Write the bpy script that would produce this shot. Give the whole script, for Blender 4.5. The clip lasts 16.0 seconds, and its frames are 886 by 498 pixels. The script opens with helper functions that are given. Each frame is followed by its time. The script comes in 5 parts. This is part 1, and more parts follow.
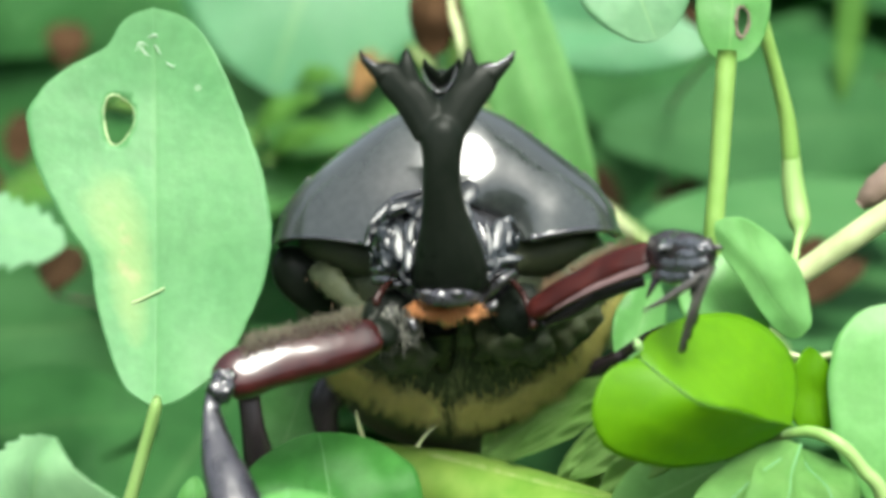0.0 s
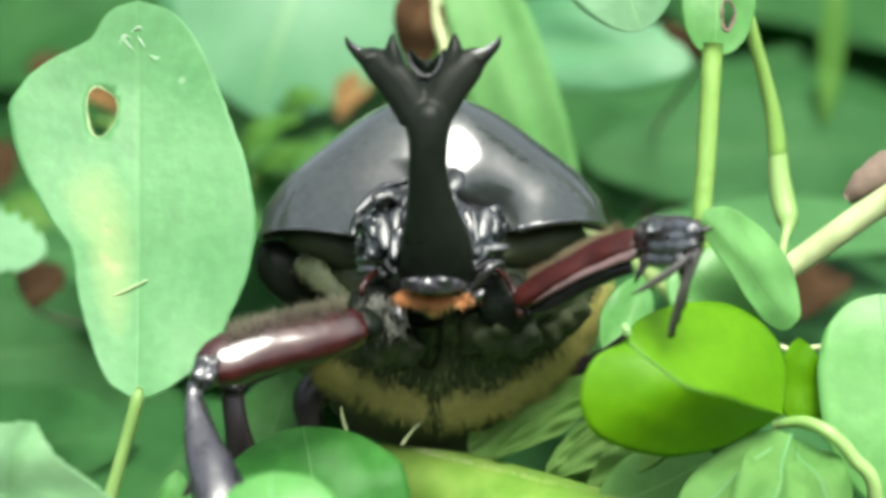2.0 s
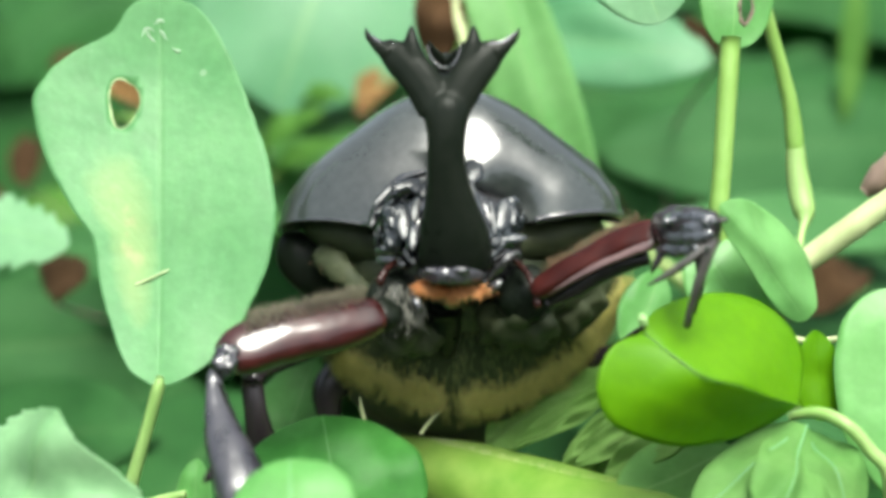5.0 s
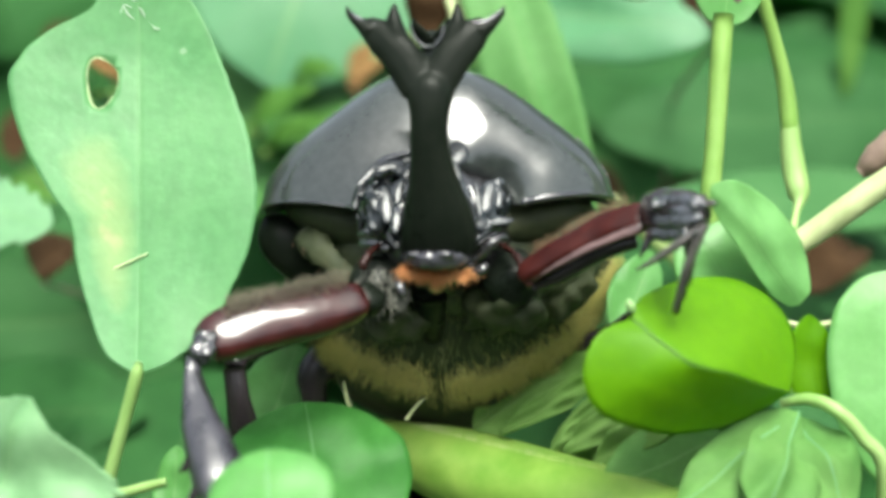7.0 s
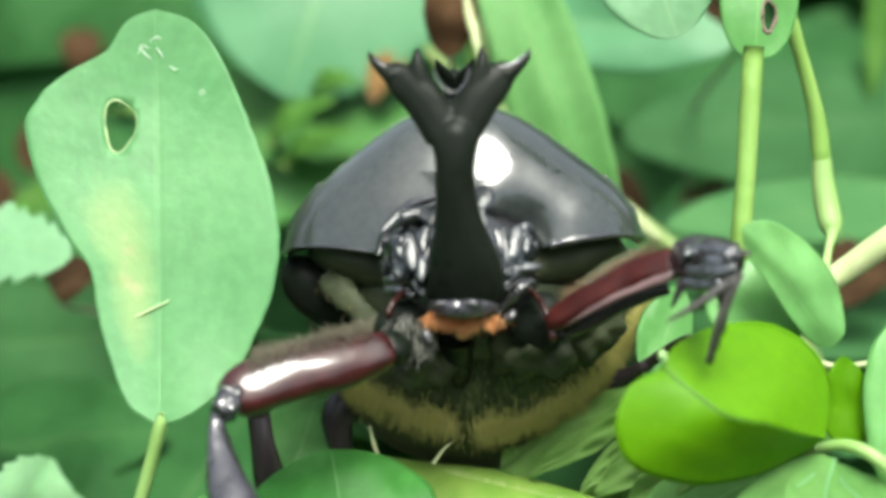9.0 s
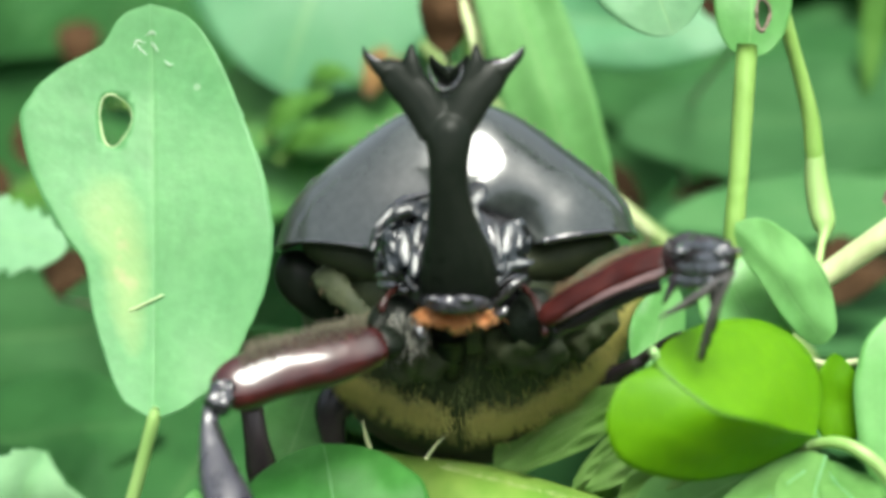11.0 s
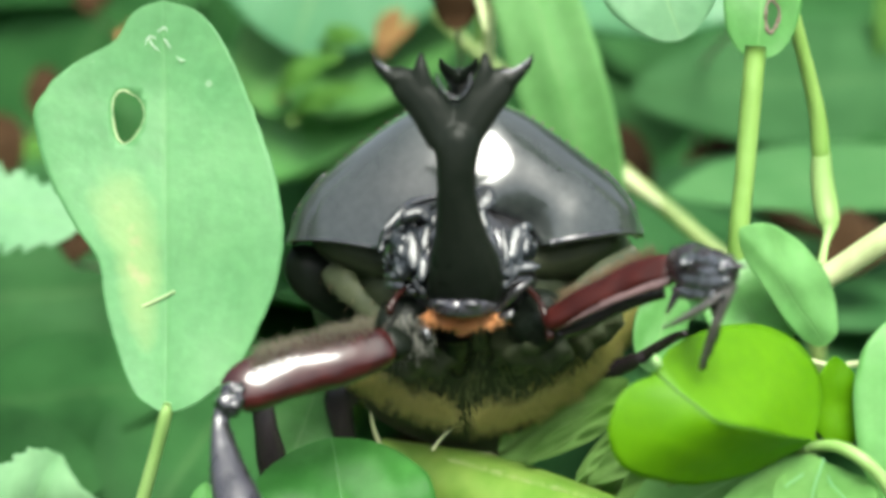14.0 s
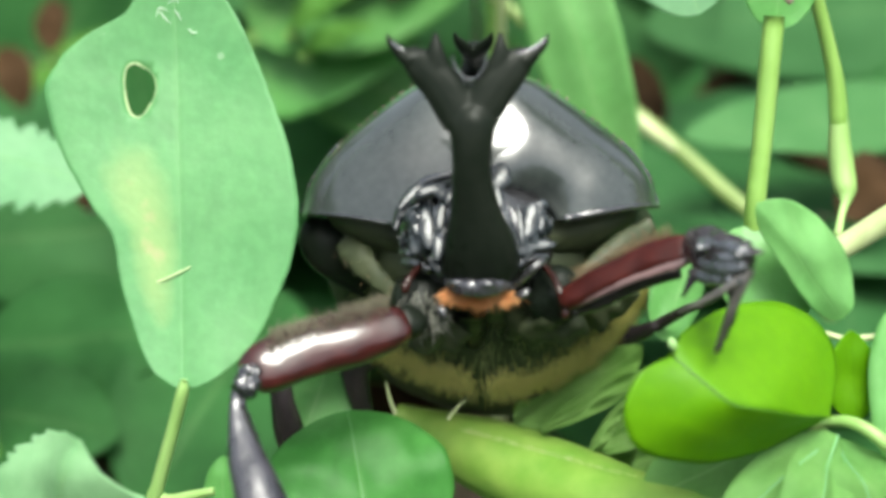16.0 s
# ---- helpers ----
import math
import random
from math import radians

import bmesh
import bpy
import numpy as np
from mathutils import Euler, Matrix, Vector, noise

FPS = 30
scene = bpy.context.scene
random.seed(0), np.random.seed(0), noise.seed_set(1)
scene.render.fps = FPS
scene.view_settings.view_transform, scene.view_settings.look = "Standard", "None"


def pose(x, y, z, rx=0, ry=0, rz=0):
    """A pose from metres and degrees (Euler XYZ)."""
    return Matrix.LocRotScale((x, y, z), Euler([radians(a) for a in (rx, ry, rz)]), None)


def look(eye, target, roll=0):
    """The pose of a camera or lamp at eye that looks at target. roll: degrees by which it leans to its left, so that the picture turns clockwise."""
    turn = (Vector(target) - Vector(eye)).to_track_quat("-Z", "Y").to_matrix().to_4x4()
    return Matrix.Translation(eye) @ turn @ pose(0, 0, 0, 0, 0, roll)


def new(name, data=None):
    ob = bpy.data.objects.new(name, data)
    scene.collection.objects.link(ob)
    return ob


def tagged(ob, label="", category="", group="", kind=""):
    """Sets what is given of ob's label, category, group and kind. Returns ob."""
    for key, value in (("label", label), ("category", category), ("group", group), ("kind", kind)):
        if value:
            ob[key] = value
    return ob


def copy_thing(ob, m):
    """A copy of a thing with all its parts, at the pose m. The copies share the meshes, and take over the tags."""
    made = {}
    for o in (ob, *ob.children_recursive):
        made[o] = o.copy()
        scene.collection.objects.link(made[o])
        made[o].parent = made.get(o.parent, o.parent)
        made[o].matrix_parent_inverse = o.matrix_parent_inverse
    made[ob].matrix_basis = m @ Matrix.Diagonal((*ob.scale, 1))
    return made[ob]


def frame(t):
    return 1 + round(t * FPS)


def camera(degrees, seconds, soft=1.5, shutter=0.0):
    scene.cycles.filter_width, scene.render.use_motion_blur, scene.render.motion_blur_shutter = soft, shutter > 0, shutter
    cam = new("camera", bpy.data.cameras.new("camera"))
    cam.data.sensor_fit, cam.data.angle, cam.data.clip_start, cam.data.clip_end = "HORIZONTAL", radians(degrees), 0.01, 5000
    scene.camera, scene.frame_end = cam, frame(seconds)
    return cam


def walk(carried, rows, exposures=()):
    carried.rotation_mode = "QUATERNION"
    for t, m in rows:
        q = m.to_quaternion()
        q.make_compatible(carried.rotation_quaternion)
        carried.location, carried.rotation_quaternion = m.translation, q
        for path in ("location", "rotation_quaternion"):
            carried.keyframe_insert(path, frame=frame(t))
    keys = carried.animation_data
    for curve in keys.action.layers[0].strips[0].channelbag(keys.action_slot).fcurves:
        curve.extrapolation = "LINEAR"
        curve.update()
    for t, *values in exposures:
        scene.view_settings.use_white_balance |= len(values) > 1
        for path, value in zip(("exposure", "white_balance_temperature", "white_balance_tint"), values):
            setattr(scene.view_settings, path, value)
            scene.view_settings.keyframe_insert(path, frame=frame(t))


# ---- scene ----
cam = camera(32, 16.0, soft=4.0, shutter=0.0)
cam.data.dof.use_dof = True
cam.data.dof.focus_distance = 0.124
cam.data.dof.aperture_fstop = 21

# The working space: x right, y away, z up, tilted 20 degrees down, 0.10 m above the ground.
VIEW = pose(0, 0, 0.10, -20)
MM = 0.001
walk(cam, [
    (0, pose(0.00058, -0.11866, 0.14875, 68.095, 0.076, 0.304)),
    (0.5, pose(0.00040, -0.11938, 0.14719, 68.986, -0.098, 0.099)),
    (1, pose(0.00041, -0.11991, 0.14500, 69.782, -0.014, -0.064)),
    (1.5, pose(0.00035, -0.11983, 0.14263, 70.491, -0.055, -0.302)),
    (2, pose(0.00026, -0.11961, 0.14321, 70.329, -0.087, -0.349)),
    (2.5, pose(-0.00087, -0.11976, 0.14260, 70.453, -0.063, -0.361)),
    (3, pose(-0.00076, -0.11969, 0.14304, 70.150, -0.040, -0.279)),
    (3.5, pose(-0.00000, -0.11990, 0.14364, 70.001, 0.000, 0.000)),
    (3.7, pose(-0.00014, -0.12008, 0.14358, 70.065, -0.028, -0.254)),
    (5.8, pose(0.00166, -0.12085, 0.14249, 70.391, 0.031, 0.825)),
    (6, pose(0.00190, -0.12074, 0.14248, 70.158, 0.039, 0.759)),
    (6.5, pose(0.00148, -0.11907, 0.14222, 69.510, 0.085, 0.904)),
    (7, pose(0.00211, -0.11784, 0.14285, 69.233, 0.123, 0.643)),
    (7.5, pose(0.00174, -0.11584, 0.14457, 68.571, 0.341, 0.630)),
    (8, pose(0.00271, -0.11402, 0.14509, 68.388, 0.429, 0.474)),
    (8.5, pose(0.00219, -0.11301, 0.14635, 68.179, 0.743, 0.694)),
    (9, pose(0.00138, -0.11372, 0.14721, 68.204, 0.968, 0.982)),
    (9.2, pose(0.00133, -0.11417, 0.14738, 68.305, 0.790, 0.798)),
    (11.3, pose(0.00177, -0.11398, 0.14745, 67.875, 0.591, 1.155)),
    (11.5, pose(0.00163, -0.11418, 0.14731, 67.789, 0.605, 1.306)),
    (12, pose(0.00172, -0.11398, 0.14757, 67.558, 0.579, 1.326)),
    (12.5, pose(0.00147, -0.11449, 0.14758, 67.451, 0.491, 1.229)),
    (13, pose(0.00123, -0.11395, 0.14903, 67.158, 0.450, 1.495)),
    (13.5, pose(0.00155, -0.11385, 0.15064, 66.235, 0.353, 1.593)),
    (14, pose(0.00220, -0.11288, 0.15411, 64.870, 0.344, 1.697)),
    (14.5, pose(0.00211, -0.11184, 0.15598, 63.629, 0.536, 1.875)),
    (15, pose(0.00287, -0.11162, 0.15703, 62.813, 0.606, 1.992)),
    (15.5, pose(0.00184, -0.11073, 0.15775, 62.006, 0.719, 1.948)),
    (16, pose(0.00175, -0.10959, 0.15980, 60.834, 0.699, 1.931)),
], exposures=[(0, 1.25, 6500, 2), (16, 1.25, 6500, 2)])

# ---- world, sun, exposure ----
SUN_FROM = Vector((0.10, -0.34, 1.0)).normalized()
world = bpy.data.worlds.new("sky")
scene.world = world
world.use_nodes = True
wn = world.node_tree.nodes
sky = wn.new("ShaderNodeTexSky")
sky.sky_type = "NISHITA"
sky.sun_disc = False
sky.sun_elevation = math.asin(SUN_FROM.z)
sky.sun_rotation = math.atan2(SUN_FROM.x, SUN_FROM.y)
sky.air_density, sky.dust_density, sky.ozone_density = 0.7, 5.0, 0.6
wn["Background"].inputs["Strength"].default_value = 0.15
haze = wn.new("ShaderNodeHueSaturation")
haze.inputs["Saturation"].default_value = 0.5
world.node_tree.links.new(sky.outputs["Color"], haze.inputs["Color"])
world.node_tree.links.new(haze.outputs["Color"], wn["Background"].inputs["Color"])
sun = new("sun", bpy.data.lights.new("sun", "SUN"))
sun.data.energy, sun.data.angle, sun.data.color = 2.1, radians(26.0), (1.0, 0.97, 0.91)
sun.matrix_world = look(SUN_FROM * 3, (0, 0, 0))


# ---- materials ----
def mat_new(name):
    m = bpy.data.materials.new(name)
    m.use_nodes = True
    nt = m.node_tree
    nt.nodes.clear()
    out = nt.nodes.new("ShaderNodeOutputMaterial")
    return m, nt, out


def math_node(nt, op, a, b=None, c=None):
    n = nt.nodes.new("ShaderNodeMath")
    n.operation = op
    for i, v in enumerate((a, b, c)):
        if v is None:
            continue
        if isinstance(v, (int, float)):
            n.inputs[i].default_value = v
        else:
            nt.links.new(v, n.inputs[i])
    return n.outputs[0]


def noise_node(nt, scale, detail=4.0, coord="Object", rough=0.55, stretch=None):
    tc = nt.nodes.new("ShaderNodeTexCoord")
    n = nt.nodes.new("ShaderNodeTexNoise")
    n.inputs["Scale"].default_value = scale
    n.inputs["Detail"].default_value = detail
    n.inputs["Roughness"].default_value = rough
    src = tc.outputs[coord]
    if stretch:
        mp = nt.nodes.new("ShaderNodeMapping")
        mp.inputs["Scale"].default_value = stretch
        nt.links.new(src, mp.inputs["Vector"])
        src = mp.outputs[0]
    nt.links.new(src, n.inputs["Vector"])
    return n.outputs["Fac"]


def mix_color(nt, fac, a, b):
    n = nt.nodes.new("ShaderNodeMix")
    n.data_type = "RGBA"
    for sock, v in ((n.inputs[0], fac), (n.inputs[6], a), (n.inputs[7], b)):
        if isinstance(v, (int, float)):
            sock.default_value = v
        elif isinstance(v, tuple):
            sock.default_value = (*v, 1)
        else:
            nt.links.new(v, sock)
    return n.outputs[2]


def ramp(nt, fac, lo, hi):
    n = nt.nodes.new("ShaderNodeMapRange")
    n.clamp = True
    nt.links.new(fac, n.inputs[0])
    n.inputs[1].default_value, n.inputs[2].default_value = lo, hi
    return n.outputs[0]


def bump_node(nt, height, strength, dist, chain=None):
    b = nt.nodes.new("ShaderNodeBump")
    b.inputs["Strength"].default_value = strength
    b.inputs["Distance"].default_value = dist
    nt.links.new(height, b.inputs["Height"])
    if chain is not None:
        nt.links.new(chain, b.inputs["Normal"])
    return b.outputs[0]


def principled(nt, color, rough, normal=None, spec=0.5, coat=0.0, metallic=0.0):
    p = nt.nodes.new("ShaderNodeBsdfPrincipled")
    for key, v in (("Base Color", color), ("Roughness", rough)):
        if isinstance(v, tuple):
            p.inputs[key].default_value = (*v, 1)
        elif isinstance(v, (int, float)):
            p.inputs[key].default_value = v
        else:
            nt.links.new(v, p.inputs[key])
    p.inputs["Specular IOR Level"].default_value = spec
    p.inputs["Coat Weight"].default_value = coat
    p.inputs["Coat Roughness"].default_value = 0.07
    p.inputs["Metallic"].default_value = metallic
    if normal is not None:
        nt.links.new(normal, p.inputs["Normal"])
    return p


def leaf_mat(name, c1, c2, glow, through_share=0.35, rough=0.48, veins=9.0, vein_mix=0.22, blotch=None, spec=0.35, vein_col=(0.42, 0.62, 0.25)):
    """A leaf: two greens in soft mottling, midrib and side veins, light through the blade."""
    m, nt, out = mat_new(name)
    uv = nt.nodes.new("ShaderNodeUVMap")
    sep = nt.nodes.new("ShaderNodeSeparateXYZ")
    nt.links.new(uv.outputs[0], sep.inputs[0])
    u, v = sep.outputs[0], sep.outputs[1]
    side = math_node(nt, "ABSOLUTE", math_node(nt, "SUBTRACT", v, 0.5))
    rib = math_node(nt, "SUBTRACT", 1.0, ramp(nt, side, 0.004, 0.022))
    lat = math_node(nt, "FRACT", math_node(nt, "SUBTRACT", math_node(nt, "MULTIPLY", u, veins), math_node(nt, "MULTIPLY", side, 5.0)))
    lat = math_node(nt, "ABSOLUTE", math_node(nt, "SUBTRACT", lat, 0.5))
    lat = math_node(nt, "SUBTRACT", 1.0, ramp(nt, lat, 0.0, 0.09))
    vein = math_node(nt, "MAXIMUM", rib, math_node(nt, "MULTIPLY", lat, 0.16))
    big = noise_node(nt, 110, 3)
    fine = noise_node(nt, 900, 5)
    base = mix_color(nt, ramp(nt, big, 0.35, 0.68), c1, c2)
    base = mix_color(nt, math_node(nt, "MULTIPLY", ramp(nt, fine, 0.4, 0.75), 0.22), base, tuple(min(1, x * 1.8) for x in c2))
    if blotch:
        # a pale diseased patch with a ragged outline
        bu, bv, ru, rv, col = blotch
        du = math_node(nt, "DIVIDE", math_node(nt, "SUBTRACT", u, bu), ru)
        dv = math_node(nt, "DIVIDE", math_node(nt, "SUBTRACT", v, bv), rv)
        d = math_node(nt, "ADD", math_node(nt, "MULTIPLY", du, du), math_node(nt, "MULTIPLY", dv, dv))
        d = math_node(nt, "ADD", d, math_node(nt, "MULTIPLY", math_node(nt, "SUBTRACT", noise_node(nt, 350, 4), 0.5), 1.6))
        base = mix_color(nt, math_node(nt, "MULTIPLY", math_node(nt, "SUBTRACT", 1.0, ramp(nt, d, 0.0, 1.5)), 0.66), base, col)
        # reddish core, dark specks and shallow wrinkles
        base = mix_color(nt, math_node(nt, "MULTIPLY", math_node(nt, "SUBTRACT", 1.0, ramp(nt, math_node(nt, "ADD", d, noise_node(nt, 700, 3)), 0.35, 0.75)), 0.5), base, (0.46, 0.36, 0.22))
        base = mix_color(nt, math_node(nt, "MULTIPLY", ramp(nt, noise_node(nt, 420, 4, stretch=(1, 1, 0.6)), 0.56, 0.72), 0.3), base, tuple(x * 0.62 for x in c1))
        base = mix_color(nt, math_node(nt, "MULTIPLY", ramp(nt, noise_node(nt, 640, 1), 0.80, 0.83), 0.5), base, (0.05, 0.10, 0.04))
        base = mix_color(nt, math_node(nt, "MULTIPLY", ramp(nt, noise_node(nt, 520, 2, rough=0.4), 0.76, 0.79), 0.4), base, (0.50, 0.66, 0.45))
    base = mix_color(nt, math_node(nt, "MULTIPLY", vein, vein_mix), base, vein_col)
    hgt = math_node(nt, "ADD", math_node(nt, "MULTIPLY", vein, -0.3), math_node(nt, "MULTIPLY", fine, 0.5))
    nrm = bump_node(nt, hgt, 0.5, 0.0002)
    nrm = bump_node(nt, noise_node(nt, 240, 3), 0.35, 0.0004, nrm)
    p = principled(nt, base, rough, nrm, spec)
    t = nt.nodes.new("ShaderNodeBsdfTranslucent")
    nt.links.new(mix_color(nt, math_node(nt, "MULTIPLY", ramp(nt, big, 0.3, 0.7), 0.5), glow, tuple(x * 0.7 for x in glow)), t.inputs[0])
    mx = nt.nodes.new("ShaderNodeMixShader")
    mx.inputs[0].default_value = through_share
    nt.links.new(p.outputs[0], mx.inputs[1])
    nt.links.new(t.outputs[0], mx.inputs[2])
    nt.links.new(mx.outputs[0], out.inputs[0])
    return m


def plain_mat(name, c1, c2, rough, scale=600, bump=0.3, dist=0.0001, spec=0.5, coat=0.0, contrast=(0.35, 0.7), stretch=None, rough2=None, dents=None):
    m, nt, out = mat_new(name)
    a = noise_node(nt, scale, 5, stretch=stretch)
    b = noise_node(nt, scale * 0.12, 3, stretch=stretch)
    fac = math_node(nt, "MULTIPLY_ADD", a, 0.5, math_node(nt, "MULTIPLY", b, 0.5))
    fac = ramp(nt, fac, *contrast)
    r = rough
    if rough2 is not None:
        n = nt.nodes.new("ShaderNodeMapRange")
        nt.links.new(fac, n.inputs[0])
        n.inputs[3].default_value, n.inputs[4].default_value = rough, rough2
        r = n.outputs[0]
    nrm = bump_node(nt, a, bump, dist)
    if dents:
        nrm = bump_node(nt, noise_node(nt, dents[0], 2), 0.6, dents[1], nrm)
    p = principled(nt, mix_color(nt, fac, c1, c2), r, nrm, spec, coat)
    nt.links.new(p.outputs[0], out.inputs[0])
    return m


M_SHELL = plain_mat("black_satin_shell", (0.024, 0.029, 0.028), (0.045, 0.053, 0.050), 0.13, 1500, 0.1, 0.00003, 0.75, 0.4, rough2=0.25, dents=(130, 0.0006))
M_HORN = plain_mat("black_horn", (0.006, 0.009, 0.006), (0.013, 0.016, 0.012), 0.26, 900, 0.4, 0.00008, 0.09, 0.0, rough2=0.45)
M_HEAD = plain_mat("rough_black_head", (0.014, 0.014, 0.015), (0.03, 0.028, 0.03), 0.07, 420, 1.0, 0.0011, 1.0, 0.6, rough2=0.2, stretch=(1, 1, 0.35))
M_WET = plain_mat("wet_black_folds", (0.008, 0.008, 0.010), (0.024, 0.023, 0.026), 0.05, 650, 0.7, 0.0003, 1.0, 1.0, rough2=0.12, stretch=(1.4, 1.4, 0.4))
M_EYE = plain_mat("wet_wrinkled_eye", (0.010, 0.013, 0.015), (0.036, 0.043, 0.050), 0.17, 700, 0.5, 0.0002, 0.4, 0.08, rough2=0.34)
# Black lifted to blue-grey: the bluish reflection is put into the base colour.
M_FOLD = plain_mat("blue_grey_reflection_tint", (0.018, 0.020, 0.025), (0.07, 0.075, 0.09), 0.08, 600, 0.8, 0.0003, 1.0, 0.8, rough2=0.25, stretch=(1.5, 1.5, 0.35))
M_SHIN = plain_mat("dusty_grey_shin", (0.012, 0.012, 0.016), (0.042, 0.040, 0.050), 0.2, 700, 0.6, 0.0003, 0.9, 0.35, rough2=0.36, stretch=(1, 1, 0.15), contrast=(0.38, 0.62))
M_RED = plain_mat("dark_red_femur", (0.018, 0.004, 0.004), (0.055, 0.009, 0.008), 0.3, 500, 0.35, 0.0001, 0.12, 0.9, rough2=0.45, dents=(260, 0.0009))
M_RED_DULL = plain_mat("dull_dark_red_femur", (0.012, 0.003, 0.003), (0.046, 0.007, 0.005), 0.35, 420, 0.5, 0.0002, 0.2, 0.0, rough2=0.5, contrast=(0.38, 0.62), dents=(240, 0.0006))
# Greyish pink of the highlight streak painted on the right thigh.
M_STREAK = plain_mat("pink_highlight_streak", (0.045, 0.022, 0.022), (0.19, 0.115, 0.115), 0.3, 300, 0.6, 0.0002, 0.7, 0.2, rough2=0.45, contrast=(0.38, 0.62))
M_BROWNHAIR = plain_mat("brown_hair", (0.07, 0.045, 0.022), (0.2, 0.135, 0.07), 0.5, 300, 0.0)
M_ANT = plain_mat("brown_antenna", (0.012, 0.005, 0.004), (0.035, 0.01, 0.008), 0.25, 700, 0.4, 0.0002, 0.35)
M_LEG = plain_mat("black_leg", (0.012, 0.010, 0.012), (0.035, 0.028, 0.03), 0.16, 800, 0.5, 0.0002, 0.4, 0.1, rough2=0.32, stretch=(1, 1, 0.25))
M_SPUR = plain_mat("grey_spur", (0.03, 0.028, 0.027), (0.14, 0.13, 0.12), 0.28, 600, 0.4, 0.0002, 0.7, 0.3)
M_BELLY = plain_mat("dark_belly", (0.027, 0.036, 0.020), (0.068, 0.080, 0.045), 0.5, 500, 0.8, 0.0003, 0.3)
M_BREAST = plain_mat("olive_breast", (0.018, 0.027, 0.012), (0.052, 0.060, 0.027), 0.6, 500, 0.8, 0.0003, 0.25)
M_HIPHAIR = plain_mat("grey_bristle", (0.06, 0.06, 0.05), (0.26, 0.26, 0.22), 0.4, 300, 0.0)
M_HAIR = plain_mat("tan_hair", (0.42, 0.40, 0.10), (0.62, 0.56, 0.18), 0.5, 300, 0.0)
M_DARKHAIR = plain_mat("olive_hair", (0.10, 0.13, 0.046), (0.25, 0.28, 0.105), 0.5, 300, 0.0)
M_GREYHAIR = plain_mat("grey_hair", (0.07, 0.062, 0.04), (0.20, 0.18, 0.12), 0.5, 300, 0.0)
M_ORANGE = plain_mat("orange_hair", (0.52, 0.20, 0.06), (0.80, 0.44, 0.20), 0.45, 900, 0.0)
M_STEM = plain_mat("pale_green_stem", (0.145, 0.30, 0.05), (0.25, 0.41, 0.10), 0.42, 500, 0.5, 0.0003, stretch=(1, 1, 0.15), dents=(250, 0.0006))
M_STEM2 = plain_mat("yellowish_stem", (0.33, 0.41, 0.17), (0.54, 0.58, 0.33), 0.45, 500, 0.5, 0.0003, stretch=(1, 1, 0.2), dents=(250, 0.0005))
M_STALK = plain_mat("pale_leaf_stalk", (0.20, 0.36, 0.09), (0.33, 0.47, 0.18), 0.45, 500, 0.5, 0.0003, stretch=(1, 1, 0.2))
M_THICK = plain_mat("bright_succulent_stem", (0.125, 0.275, 0.032), (0.26, 0.39, 0.08), 0.42, 350, 0.5, 0.0003, 0.3, dents=(160, 0.0006))
M_SCAR = plain_mat("pale_scar", (0.24, 0.42, 0.15), (0.36, 0.50, 0.22), 0.6, 500, 0.3)
M_STRAW = plain_mat("pale_straw", (0.40, 0.52, 0.24), (0.52, 0.62, 0.34), 0.5, 500, 0.3)
M_CREASE = plain_mat("dark_crease", (0.05, 0.16, 0.006), (0.08, 0.22, 0.01), 0.5, 500, 0.3)
M_WHITE = plain_mat("whitish_scratch", (0.45, 0.60, 0.42), (0.58, 0.70, 0.52), 0.6, 500, 0.3)
M_RIB = plain_mat("pale_midrib", (0.12, 0.32, 0.12), (0.19, 0.40, 0.16), 0.5, 500, 0.3)
M_SOIL = plain_mat("mossy_soil", (0.040, 0.028, 0.016), (0.055, 0.085, 0.03), 0.9, 60, 0.8, 0.004)
M_DRY = plain_mat("dry_leaf", (0.022, 0.014, 0.007), (0.065, 0.036, 0.017), 0.8, 150, 0.5, 0.0005, 0.06)
M_RUST = plain_mat("rusty_leaf", (0.10, 0.055, 0.02), (0.24, 0.15, 0.06), 0.8, 150, 0.5, 0.0005, 0.06)
M_BARK = plain_mat("dry_twig", (0.12, 0.08, 0.06), (0.25, 0.18, 0.14), 0.7, 300, 0.6, 0.0004)

L_PALE = leaf_mat("pale_leaf", (0.095, 0.27, 0.10), (0.135, 0.33, 0.13), (0.16, 0.42, 0.06), 0.3, 0.42, vein_mix=0.05, blotch=(0.37, 0.29, 0.20, 0.17, (0.37, 0.49, 0.19)))
L_MID = leaf_mat("mid_green_leaf", (0.085, 0.27, 0.06), (0.125, 0.33, 0.09), (0.14, 0.40, 0.04), 0.3, 0.40)
L_VIVID = leaf_mat("vivid_leaf", (0.10, 0.285, 0.003), (0.145, 0.355, 0.006), (0.25, 0.50, 0.003), 0.45, 0.42, vein_mix=0.35, vein_col=(0.05, 0.17, 0.005), spec=0.25)
L_OVAL = leaf_mat("light_oval_leaf", (0.12, 0.32, 0.085), (0.165, 0.38, 0.12), (0.2, 0.46, 0.06), 0.3, 0.38, vein_mix=0.06)
L_CRUMP = leaf_mat("matte_crumpled_leaf", (0.085, 0.225, 0.055), (0.15, 0.31, 0.085), (0.2, 0.44, 0.05), 0.35, 0.6, veins=5, vein_mix=0.3, spec=0.15)
L_BRACT = leaf_mat("olive_bract", (0.10, 0.21, 0.04), (0.17, 0.30, 0.085), (0.16, 0.36, 0.04), 0.35, 0.65, spec=0.1)
